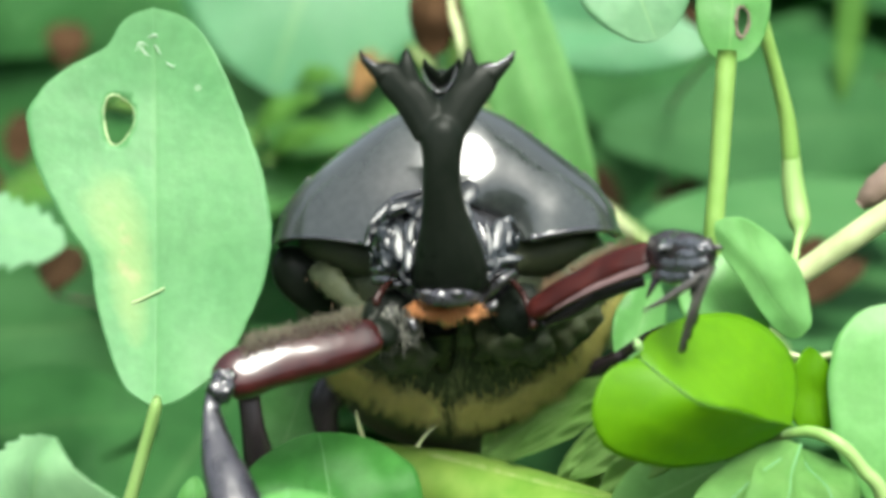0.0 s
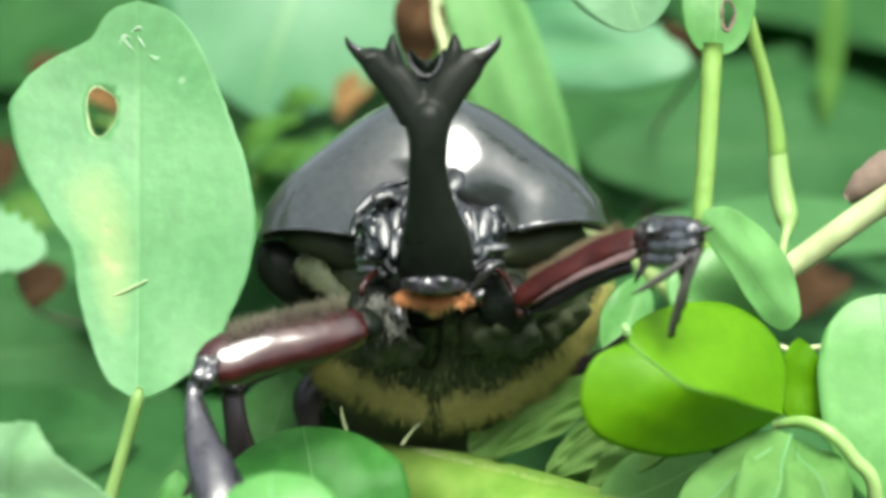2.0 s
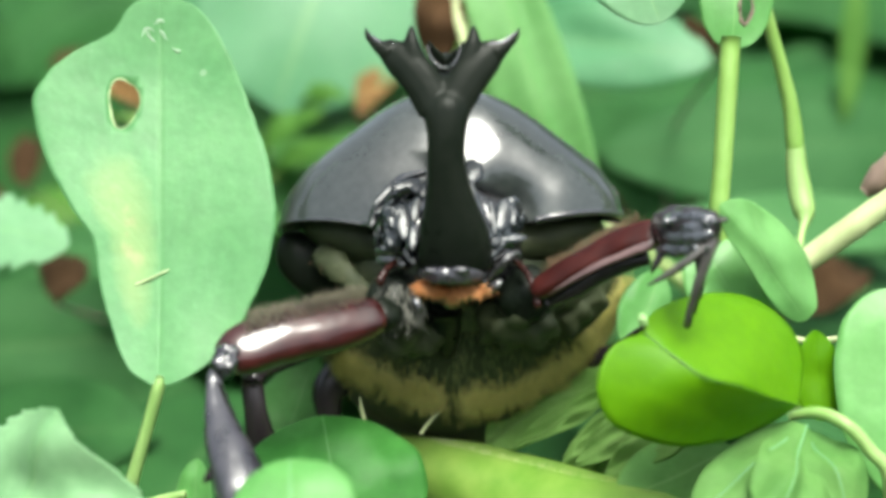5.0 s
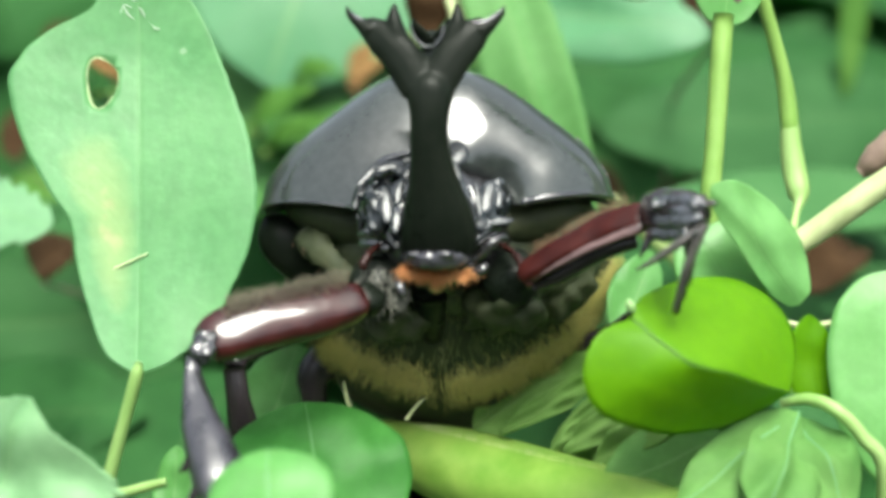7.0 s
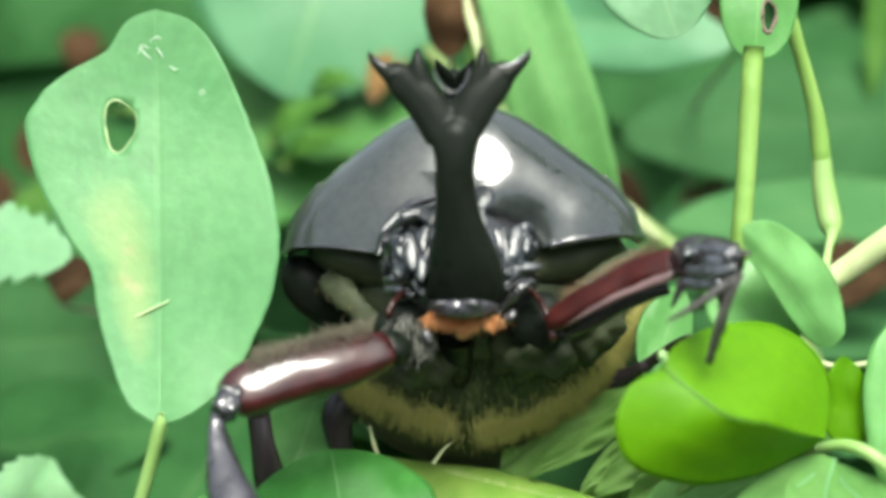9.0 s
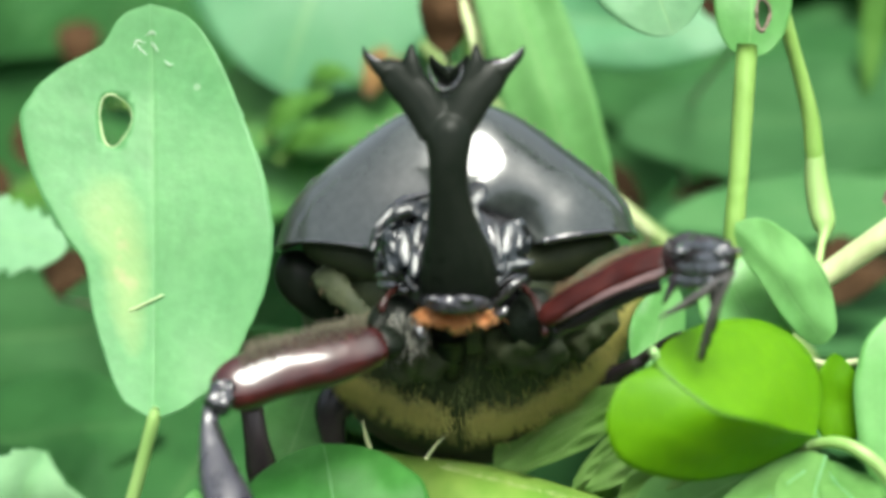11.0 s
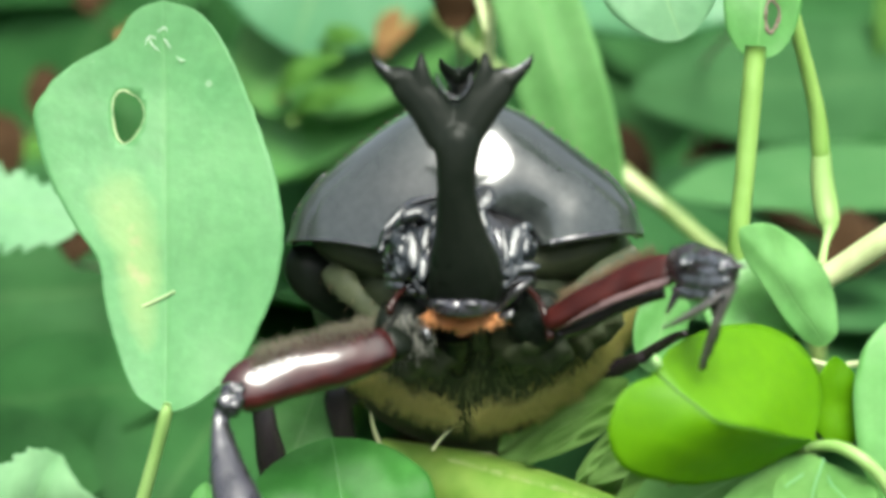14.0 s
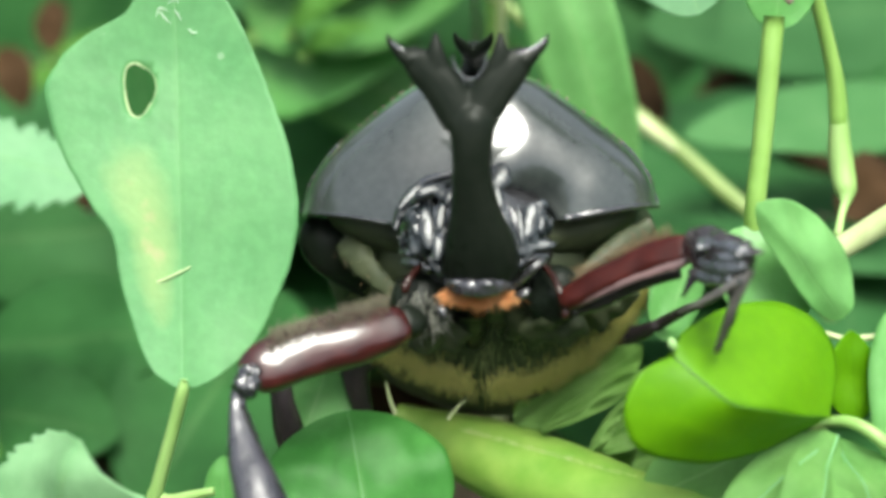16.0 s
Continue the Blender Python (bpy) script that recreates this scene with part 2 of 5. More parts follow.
L_DARK = leaf_mat("deep_green_leaf", (0.028, 0.13, 0.02), (0.055, 0.195, 0.038), (0.06, 0.26, 0.018), 0.24, 0.4, vein_mix=0.05, spec=0.12)
L_WHITE = leaf_mat("whitish_leaf", (0.12, 0.285, 0.13), (0.175, 0.35, 0.18), (0.2, 0.44, 0.14), 0.3, 0.45, veins=6)
L_FROST = leaf_mat("frosted_leaf", (0.17, 0.36, 0.16), (0.25, 0.45, 0.23), (0.24, 0.5, 0.12), 0.3, 0.5, veins=6)
# Green darkened in the colour itself, in place of the canopy's shade.
L_BACK = leaf_mat("shade_darkened_leaf", (0.019, 0.072, 0.019), (0.034, 0.115, 0.031), (0.06, 0.24, 0.03), 0.28, 0.55, vein_mix=0.08, spec=0.08)
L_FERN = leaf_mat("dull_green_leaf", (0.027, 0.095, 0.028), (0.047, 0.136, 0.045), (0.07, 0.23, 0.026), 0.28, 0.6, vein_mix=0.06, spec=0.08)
# Lighter copy of the dull leaf above: its light is in the colour.
L_LIT = leaf_mat("soft_lightened_leaf", (0.045, 0.15, 0.03), (0.085, 0.22, 0.055), (0.09, 0.30, 0.025), 0.28, 0.55, spec=0.2)
L_OLIVE = leaf_mat("olive_leaf", (0.055, 0.15, 0.022), (0.09, 0.21, 0.04), (0.12, 0.30, 0.03), 0.3, 0.6, spec=0.1)
L_PALE2 = leaf_mat("pale_back_leaf", (0.07, 0.22, 0.095), (0.10, 0.27, 0.125), (0.16, 0.42, 0.10), 0.3, 0.45)
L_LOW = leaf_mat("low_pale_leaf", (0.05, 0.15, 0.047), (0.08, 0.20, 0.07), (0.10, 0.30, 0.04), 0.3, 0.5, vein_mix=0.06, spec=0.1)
# Brighter yellow-green that carries the sunlight on small leaves as colour.
L_SUN = leaf_mat("sun_bright_leaf", (0.062, 0.17, 0.026), (0.095, 0.225, 0.04), (0.13, 0.32, 0.02), 0.35, 0.5, spec=0.1)
L_LONG = leaf_mat("long_blade_leaf", (0.11, 0.29, 0.08), (0.15, 0.34, 0.11), (0.18, 0.46, 0.04), 0.3, 0.42, veins=20)
M_OLIVESTEM = plain_mat("olive_stem", (0.14, 0.22, 0.05), (0.24, 0.32, 0.1), 0.5, 300, 0.3)


# ---- building helpers (all in millimetres of the working space) ----
def vec(p):
    return Vector(p)


def thing(name, base, label="", category="", group="", kind=""):
    """An Empty at the base of a thing, turned like the working space."""
    e = new(name)
    e.empty_display_size = 0.005
    e.matrix_world = VIEW @ Matrix.Translation(vec(base) * MM)
    e["base_mm"] = tuple(base)
    return tagged(e, label, category, group, kind)


def part(name, bm, material, parent, label="", smooth=True, kind=""):
    """One mesh under a thing or under a part."""
    for f in bm.faces:
        f.smooth = smooth
    bmesh.ops.scale(bm, vec=(MM, MM, MM), verts=bm.verts)
    me = bpy.data.meshes.new(name)
    bm.to_mesh(me)
    bm.free()
    me.materials.append(material)
    ob = new(name, me)
    if parent is not None:
        ob.parent = parent
        if parent.type == "EMPTY":
            ob.location = -vec(parent["base_mm"]) * MM
    else:
        ob.matrix_world = VIEW.copy()
    return tagged(ob, label, "", "", kind)


def spline(pts, steps):
    """Catmull-Rom through rows of numbers."""
    a = np.array(pts, float)
    if len(a) < 3:
        return np.array([a[0] + (a[-1] - a[0]) * k / steps for k in range(steps + 1)])
    a = np.vstack([2 * a[0] - a[1], a, 2 * a[-1] - a[-2]])
    res = []
    for i in range(1, len(a) - 2):
        for k in range(steps):
            t = k / steps
            p0, p1, p2, p3 = a[i - 1:i + 3]
            res.append(0.5 * (2 * p1 + (p2 - p0) * t + (2 * p0 - 5 * p1 + 4 * p2 - p3) * t * t + (3 * p1 - p0 - 3 * p2 + p3) * t ** 3))
    res.append(a[-2])
    return np.array(res)


def tube(bm, rows, seg=12, steps=5, ref=(0, -1, 0), flat=1.0, ripple=0.0, seed=0, box=2.0, twist=None, uneven=0.0):
    """A round or flattened limb: rows of (point, radius). flat: its thickness towards ref as a share of its width; box: over 2, flatter faces."""
    rng = random.Random(seed)
    c = spline([(*p, r) for p, r in rows], steps)
    rings = []
    for i, q in enumerate(c):
        d = vec(c[min(i + 1, len(c) - 1)][:3]) - vec(c[max(i - 1, 0)][:3])
        d.normalize()
        s = d.cross(vec(ref) if twist is None else vec(ref).lerp(vec(twist), i / (len(c) - 1)))
        if s.length < 1e-3:
            s = d.cross(Vector((1, 0, 0.3)))
        s.normalize()
        n = s.cross(d)
        r = max(q[3], 0.01)
        ring = []
        for k in range(seg):
            a = 2 * math.pi * k / seg
            rr = r * (1 + ripple * (rng.random() - 0.5))
            ca, sa = (math.copysign(abs(w) ** (2 / box), w) for w in (math.cos(a), math.sin(a)))
            if uneven:
                rr += uneven * noise.noise(Vector((q[0] * 0.5, 2 * ca, q[2] * 0.5 + 2 * sa)))
            ring.append(bm.verts.new(vec(q[:3]) + s * rr * ca + n * rr * flat * sa))
        rings.append(ring)
    for a, b in zip(rings, rings[1:]):
        for k in range(seg):
            bm.faces.new((a[k], a[(k + 1) % seg], b[(k + 1) % seg], b[k]))
    for ring in (rings[0], rings[-1]):
        m = bm.verts.new(sum((v.co for v in ring), Vector()) / seg)
        for k in range(seg):
            bm.faces.new((ring[k], ring[(k + 1) % seg], m))
    return bm


def blob(bm, centre, radii, turn=(0, 0, 0), u=24, v=14, lump=0.0, freq=0.4):
    """An ellipsoid, lumpy if asked."""
    m = Matrix.Translation(vec(centre)) @ Euler([radians(a) for a in turn]).to_matrix().to_4x4() @ Matrix.Diagonal((*radii, 1))
    r = bmesh.ops.create_uvsphere(bm, u_segments=u, v_segments=v, radius=1.0, matrix=m)
    if lump:
        c = vec(centre)
        for w in r["verts"]:
            w.co += (w.co - c).normalized() * lump * noise.noise(w.co * freq)
    return bm


def loft(bm, sections, closed=False):
    """Sheets between equal rows of points."""
    rows = [[bm.verts.new(vec(p)) for p in s] for s in sections]
    n = len(rows[0])
    for a, b in zip(rows, rows[1:]):
        for k in range(n if closed else n - 1):
            bm.faces.new((a[k], a[(k + 1) % n], b[(k + 1) % n], b[k]))
    return rows


def fringe(bm, roots, length, width, way, spread=0.3, seed=1, droop=0.0):
    """Single hairs: thin three-sided spikes at the roots. way: a direction, or one for each root."""
    rng = random.Random(seed)
    for i, p in enumerate(roots):
        d = vec(way[i]) if isinstance(way, list) else vec(way)
        d = d.normalized() + Vector((rng.uniform(-1, 1), rng.uniform(-1, 1), rng.uniform(-1, 1))) * spread
        d.normalize()
        L = length * rng.uniform(0.55, 1.15)
        s = d.cross(Vector((0.3, 1, 0.2))).normalized() * width
        n = s.cross(d).normalized() * width
        p = vec(p)
        mid = p + d * L * 0.55
        tip = p + d * L + Vector((0, 0, -droop * L))
        r0 = [bm.verts.new(p + o) for o in (s, n - s * 0.5, -n - s * 0.5)]
        r1 = [bm.verts.new(mid + o * 0.7) for o in (s, n - s * 0.5, -n - s * 0.5)]
        t = bm.verts.new(tip)
        for k in range(3):
            bm.faces.new((r0[k], r0[(k + 1) % 3], r1[(k + 1) % 3], r1[k]))
            bm.faces.new((r1[k], r1[(k + 1) % 3], t))
    return bm


def profile(pairs, u):
    """Smooth half width at u from a few (u, width) pairs."""
    xs, ys = zip(*pairs)
    xs, ys = np.array(xs, float), np.array(ys, float)
    d = np.diff(ys) / np.diff(xs)
    m = np.concatenate([d[:1], np.where(d[1:] * d[:-1] > 0, 2 * d[1:] * d[:-1] / (d[1:] + d[:-1] + 1e-12), 0), d[-1:]])
    i = int(np.clip(np.searchsorted(xs, u) - 1, 0, len(xs) - 2))
    h = xs[i + 1] - xs[i]
    t = (u - xs[i]) / h
    return float((2 * t ** 3 - 3 * t * t + 1) * ys[i] + (t ** 3 - 2 * t * t + t) * h * m[i] + (3 * t * t - 2 * t ** 3) * ys[i + 1] + (t ** 3 - t * t) * h * m[i + 1])


OVAL = [(0, 0), (0.03, 0.30), (0.1, 0.56), (0.25, 0.86), (0.42, 1.0), (0.6, 0.95), (0.78, 0.72), (0.9, 0.45), (0.97, 0.2), (1, 0)]
ROUND = [(0, 0), (0.02, 0.34), (0.08, 0.62), (0.2, 0.88), (0.4, 1.0), (0.6, 0.97), (0.8, 0.76), (0.92, 0.48), (0.98, 0.22), (1, 0)]
BLADE = [(0, 0.12), (0.1, 0.5), (0.3, 0.9), (0.5, 1.0), (0.7, 0.85), (0.9, 0.4), (1, 0)]


random.seed(5)
HOLES = {}
RIB = []


def thicken(bm, uvl, thick):
    """A second skin under a sheet, and the edge between them."""
    bm.normal_update()
    sheet = bm.faces[:]
    border = {e for e in bm.edges if e.is_boundary}
    under = {v: bm.verts.new(v.co - v.normal * thick) for v in bm.verts[:]}
    for f in sheet:
        g = bm.faces.new([under[v] for v in reversed(f.verts)])
        for lp, old in zip(g.loops, reversed(list(f.loops))):
            lp[uvl].uv = old[uvl].uv
        for lp in f.loops:
            if lp.edge in border:
                a, b = lp.vert, lp.link_loop_next.vert
                e = bm.faces.new((b, a, under[a], under[b]))
                for q, src in zip(e.loops, (lp.link_loop_next, lp, lp, lp.link_loop_next)):
                    q[uvl].uv = src[uvl].uv


def leaf_bm(base, tip, normal, left, right, fold=0.0, sag=0.0, nu=36, nv=8, wave=0.3, hole=None, teeth=None, thick=0.22, seed=0, ragged=0.0):
    """A leaf blade from base to tip. left, right: (u, half width) rows; fold: degrees by which the halves rise from the midrib."""
    b, t = vec(base), vec(tip)
    ey = t - b
    length = ey.length
    ey.normalize()
    n = vec(normal)
    n = (n - ey * n.dot(ey)).normalized()
    ex = ey.cross(n)
    rise = math.tan(radians(fold))
    wide = max(w for _, w in (*left, *right))
    bm = bmesh.new()
    uvl = bm.loops.layers.uv.new("UVMap")
    grid, uvs = [], {}
    for i in range(nu + 1):
        u = 0.5 - 0.5 * math.cos(math.pi * i / nu) if teeth is None else i / nu
        wl, wr = profile(left, u), profile(right, u)
        if ragged:
            wl *= 1 + ragged * (noise.noise(Vector((u * 38, 1, seed))) + 0.6 * noise.noise(Vector((u * 95, 4, seed))))
            wr *= 1 + ragged * (noise.noise(Vector((u * 38, 7, seed))) + 0.6 * noise.noise(Vector((u * 95, 9, seed))))
        if teeth:
            k = abs(((u * teeth[0] + 0.6 * noise.noise(Vector((u * 9, seed, 0)))) % 1.0) - 0.25) * (1 + noise.noise(Vector((u * 17, 2, seed))))
            wl, wr = wl * (1 - teeth[1] * k), wr * (1 - teeth[1] * k)
        row = []
        for j in range(-nv, nv + 1):
            s = j / nv
            x = s * (wr if j > 0 else wl)
            p = b + ey * length * u + ex * x
            z = rise * math.sqrt(x * x + 0.15) + sag * 4 * u * (1 - u)
            z += wave * noise.noise(Vector((u * 3.1 + seed, 1.7 * x / wide, seed * 1.3)))
            v = bm.verts.new(p + n * z)
            uvs[v] = (u, 0.5 + s * 0.5)
            row.append(v)
        grid.append(row)
    RIB[:] = [(tuple(row[nv].co + n * 0.02), 1 - 0.8 * i / nu) for i, row in enumerate(grid)][1:-1]
    faces = []
    for a, c in zip(grid, grid[1:]):
        for k in range(2 * nv):
            f = bm.faces.new((a[k], a[k + 1], c[k + 1], c[k]))
            for lp in f.loops:
                lp[uvl].uv = uvs[lp.vert]
            faces.append(f)
    if hole:
        hc, ha, hb = b + ey * length * hole[0] + ex * hole[1], hole[2], hole[3]

        def inside(co):
            d = co - hc
            a, c = d.dot(ex) / ha, d.dot(ey) / hb
            return math.sqrt(a * a + c * c), a, c
        gone = [f for f in bm.faces if inside(f.calc_center_median())[0] < 1.0]
        bmesh.ops.delete(bm, geom=gone, context="FACES")
        for v in bm.verts:
            r, a, c = inside(v.co)
            if r < 1.6 and any(e.is_boundary for e in v.link_edges):
                k = (1 + 0.10 * math.sin(3 * math.atan2(c, a) + 1)) / max(r, 0.2)
                v.co += ex * (a * (k - 1) * ha) + ey * (c * (k - 1) * hb)
        rim = [v.co.copy() for v in bm.verts if inside(v.co)[0] < 1.3 and any(e.is_boundary for e in v.link_edges)]
        HOLES[seed] = sorted(rim, key=lambda co: math.atan2(inside(co)[2], inside(co)[1]))
    thicken(bm, uvl, thick)
    return bm


def folded_leaf_bm(crease, upper, lower, swell, nu=48, nv=14, thick=0.22):
    """A blade folded along a curved crease, its halves ending in two curved edges. swell: how far each half bulges to the front."""
    bm = bmesh.new()
    uvl = bm.loops.layers.uv.new("UVMap")

    def along(rows, u):
        c = spline(rows, 10)
        x = u * (len(c) - 1)
        i = min(int(x), len(c) - 2)
        return Vector(c[i]).lerp(Vector(c[i + 1]), x - i)
    grid, uvs = [], {}
    for i in range(nu + 1):
        u = 0.5 - 0.5 * math.cos(math.pi * i / nu)
        m, a, b = along(crease, u), along(upper, u), along(lower, u)
        row = []
        for j in range(-nv, nv + 1):
            k = abs(j) / nv
            p = m.lerp(b if j < 0 else a, k)
            p += Vector((0, -1, 0.25)) * swell[0 if j > 0 else 1] * math.sin(math.pi * k) * math.sin(math.pi * u)
            p += Vector((0, 1, 0.4)) * 0.12 * noise.noise(Vector((p.x * 0.35, k * 2, p.z * 0.35)))
            v = bm.verts.new(p)
            uvs[v] = (u, 0.5 + 0.5 * j / nv)
            row.append(v)
        grid.append(row)
    for a, c in zip(grid, grid[1:]):
        for k in range(2 * nv):
            f = bm.faces.new((a[k], c[k], c[k + 1], a[k + 1]))
            for lp in f.loops:
                lp[uvl].uv = uvs[lp.vert]
    bmesh.ops.recalc_face_normals(bm, faces=bm.faces)
    thicken(bm, uvl, thick)
    return bm


def scaled(shape, w):
    return [(u, k * w) for u, k in shape]


def leaf(parent, material, base, tip, normal, wl, wr=None, shape=OVAL, label="", name="leaf", rib=0.0, **kw):
    ob = part(name, leaf_bm(base, tip, normal, scaled(shape, wl), scaled(shape, wl if wr is None else wr), **kw), material, parent, label)
    if rib:
        add_rib(ob, rib)
    return ob


def add_rib(ob, r):
    """The raised midrib of the blade built last."""
    return part("midrib", tube(bmesh.new(), [(p, r * k) for p, k in RIB[::3]], 6, 2), M_RIB, ob, "pale raised midrib")


def stem(parent, material, rows, label="", name="stem", **kw):
    rows = list(rows)
    (a, ra), (b, rb) = rows[-2:]
    if (vec(b) - vec(a)).length > 15:
        rows[-1:] = [(tuple(vec(a).lerp(vec(b), k / 6)), ra + (rb - ra) * k / 6) for k in range(1, 7)]
    return part(name, tube(bmesh.new(), rows, **kw), material, parent, label)


DOWN = VIEW.to_3x3().inverted() @ Vector((0, 0, -1))


def grounded(p, lean=(0, 0, 0)):
    """The place on the ground straight below a point."""
    w = VIEW @ (vec(p) * MM)
    q = vec(p) + DOWN * (w.z / MM + 3) + vec(lean)
    return tuple(q)


# ---- ground ----
def build_ground():
    bm = bmesh.new()
    ring = [0.0]
    r = 0.03
    while r < 300:
        ring.append(r)
        r *= 1.25
    rows = []
    for r in ring[1:]:
        row = []
        for k in range(48):
            a = 2 * math.pi * k / 48
            x, y = r * math.cos(a), 0.15 + r * math.sin(a)
            z = (0.006 * noise.noise(Vector((x * 12, y * 12, 0))) + 0.002 * noise.noise(Vector((x * 60, y * 60, 3)))) * min(1, 2 / r) - 0.004
            row.append(bm.verts.new((x, y, z)))
        rows.append(row)
    for a, b in zip(rows, rows[1:]):
        for k in range(48):
            bm.faces.new((a[k], a[(k + 1) % 48], b[(k + 1) % 48], b[k]))
    bm.faces.new(rows[0])
    for f in bm.faces:
        f.smooth = True
    me = bpy.data.meshes.new("ground")
    bm.to_mesh(me)
    bm.free()
    me.materials.append(M_SOIL)
    tagged(new("ground", me), "dark brown forest soil under the undergrowth", "ground", "", "structure")


# ---- the beetle ----
ANTENNAE = []


def build_beetle():
    bt = thing("beetle", (0.29, 6, -15.59), "glossy black rhinoceros beetle with forked horn, perched on green stem", "beetle")

    # pronotum: a dome that opens round the head, steep at the corners, its hind rim over the wing cases
    bm = bmesh.new()
    sections = []
    N = 56
    CREST = [(0, 1), (0.15, 0.98), (0.3, 0.915), (0.45, 0.80), (0.6, 0.66), (0.75, 0.51), (0.87, 0.36), (0.95, 0.2), (1, 0)]
    FRONT = [(0, 0), (0.35, 0.12), (0.6, 0.255), (0.78, 0.41), (0.9, 0.59), (0.97, 0.78), (1, 1)]

    def dent(x, z):
        """Shallow hollows and swellings of the shield's front."""
        d = 0.0
        for cx, cz, rx, rz, amount in ((9.4, 4.5, 1.4, 3.0, -0.2), (-7.0, 6.0, 3.0, 2.4, -0.15), (4.5, 2.5, 2.1, 2.3, 2.0)):
            d += amount * math.exp(-((x - cx) / rx) ** 2 - ((z - cz) / rz) ** 2)
        return d

    def arch(y, w, h, z0, crest=1.0, hollow=0.0):
        row = []
        for k in range(N + 1):
            s = -1 + 2 * k / N
            x = math.sin(s * math.pi / 2)
            q = crest * profile(CREST, abs(x)) + (1 - crest) * (1 - abs(x) ** 2.2)
            x *= w
            z = z0 + 0.03 * x * (1 - q) + (h - z0) * q
            z += 0.06 * noise.noise(Vector((x * 0.3, y * 0.3, 1)))
            # flattened beside the horn so that the sun's highlight spreads there
            f = 0.95 * math.exp(-((x - 2.0) / 1.5) ** 4 - ((z - 8.9) / 3.0) ** 4) if hollow else 0.0
            yy = y * (1 - f) + f * (-4.08 + (0.1 * (x - 2.3) + 0.46 * (z - 8.6)) / 0.88)
            row.append((x + 0.2, yy + (1 - f) * hollow * dent(x, z) + 0.06 * noise.noise(Vector((x * 0.35, 4, z * 0.35))), z))
        return row
    for k in range(19):
        t = k / 18
        a = math.pi / 2 * t
        sections.append(arch(-5.6 + 7.6 * profile(FRONT, math.sin(a)), 6.0 + 8.65 * math.sin(a), 4.9 + 8.4 * math.sin(a), 1.6 + 0.75 * math.sin(math.pi * min(1, t * 1.05)) - 0.1 * t, min(1, 0.25 + 1.1 * t), 1.0 - t * t))
    for k in range(1, 9):
        a = k / 8
        sections.append(arch(2.0 + 13 * a, 14.65 - 1.8 * a * a, 13.3 - 0.9 * a * a, 1.5 + 1.0 * a))
    loft(bm, sections)
    bmesh.ops.recalc_face_normals(bm, faces=bm.faces)
    lip = [[row[i] for row in sections[1:19:2]] for i in (0, N)]
    bmesh.ops.solidify(bm, geom=bm.faces[:], thickness=0.6)
    part("pronotum", bm, M_SHELL, bt, "satin black domed pronotum with sharp lower rims")

    rng = random.Random(40)
    roots, ways = [], []
    for k in range(130):
        row = arch(rng.uniform(1.5, 5.5), 14.67, 13.32, 1.5)
        q = rng.choice((rng.randint(6, 24), rng.randint(33, 51)))
        p = row[q]
        roots.append(p)
        ways.append((p[0] * 0.6, -0.3, max(p[2] - 2, 0.5)))
    part("dust_fleck", fringe(bmesh.new(), roots, 0.28, 0.07, ways, 0.8, 41), M_GREYHAIR, bt, "tan dust flecks along the shield's crest", kind="stuff")

    # beaded margin at the side corners
    for side in (slice(2, 14, 2), slice(N - 2, N - 14, -2)):
        rim = arch(2.4, 14.66, 13.3, 1.5)[side]
        part("shield_margin", tube(bmesh.new(), [(p, 0.08 + 0.14 * abs(math.sin(i * 1.9 + 1))) for i, p in enumerate(rim)], 9, 4, ripple=0.4, seed=3), M_WET, bt, "beaded shiny margin of the shield")
    # rolled, polished lower edges of the shield
    for row, r in zip(lip, (0.15, 0.3)):
        part("shield_edge", tube(bmesh.new(), [((p[0], p[1] - 0.1, p[2] + 0.05), r * (1.2 - 0.08 * i)) for i, p in enumerate(row)], 10, 3, ripple=0.25), M_WET, bt, "polished lower edge of the shield")

    # short forked horn on the pronotum
    bm = bmesh.new()
    tube(bm, [((0.0, 4, 11.2), 2.2), ((-0.1, 1.0, 13.2), 1.3), ((-0.2, -2.2, 14.5), 0.95), ((-0.2, -3.6, 15.0), 0.7)], 14)
    for sgn in (-1, 1):
        tube(bm, [((-0.2 + sgn * 0.2, -2.6, 14.6), 0.75), ((-0.2 + sgn * 0.75, -4.0, 15.1), 0.55), ((-0.2 + sgn * 1.25, -5.0, 15.7), 0.34), ((-0.2 + sgn * 1.4, -5.5, 16.3), 0.1)], 10)
    short = part("thoracic_horn", bm, M_HORN, bt, "short forked black horn")
    rm = short.modifiers.new("skin", "REMESH")
    rm.mode, rm.voxel_size, rm.use_smooth_shade = "VOXEL", 0.14 * MM, True
    sm = short.modifiers.new("smooth", "SMOOTH")
    sm.factor, sm.iterations = 0.5, 6

    # head with the long forked horn, joined into one skin
    bm = bmesh.new()
    tube(bm, [((0.53, -7.6, -1.9), 2.5), ((0.52, -8.8, -1.0), 3.05), ((0.39, -10.2, 0.90), 2.75), ((0.13, -11.6, 3.44), 1.9), ((-0.13, -12.6, 5.93), 1.48), ((-0.13, -13, 8.21), 1.5), ((-0.13, -12.8, 10.0), 1.75), ((-0.21, -12.3, 11.2), 1.2), ((-0.29, -12.1, 11.9), 0.5)], 16, flat=0.75)
    for sgn in (-1, 1):
        # branch, outer tine, inner tine, and the thin web between them
        tube(bm, [((-0.34 + sgn * 0.5, -12.9, 10.11), 1.5), ((-0.35 + sgn * 1.9, -12.6, 12.5), 1.5), ((-0.45 + sgn * 3.3, -12.3, 14.0), 1.3), ((-0.5 + sgn * 4.4, -12, 14.9), 0.75)], 12, flat=0.5)
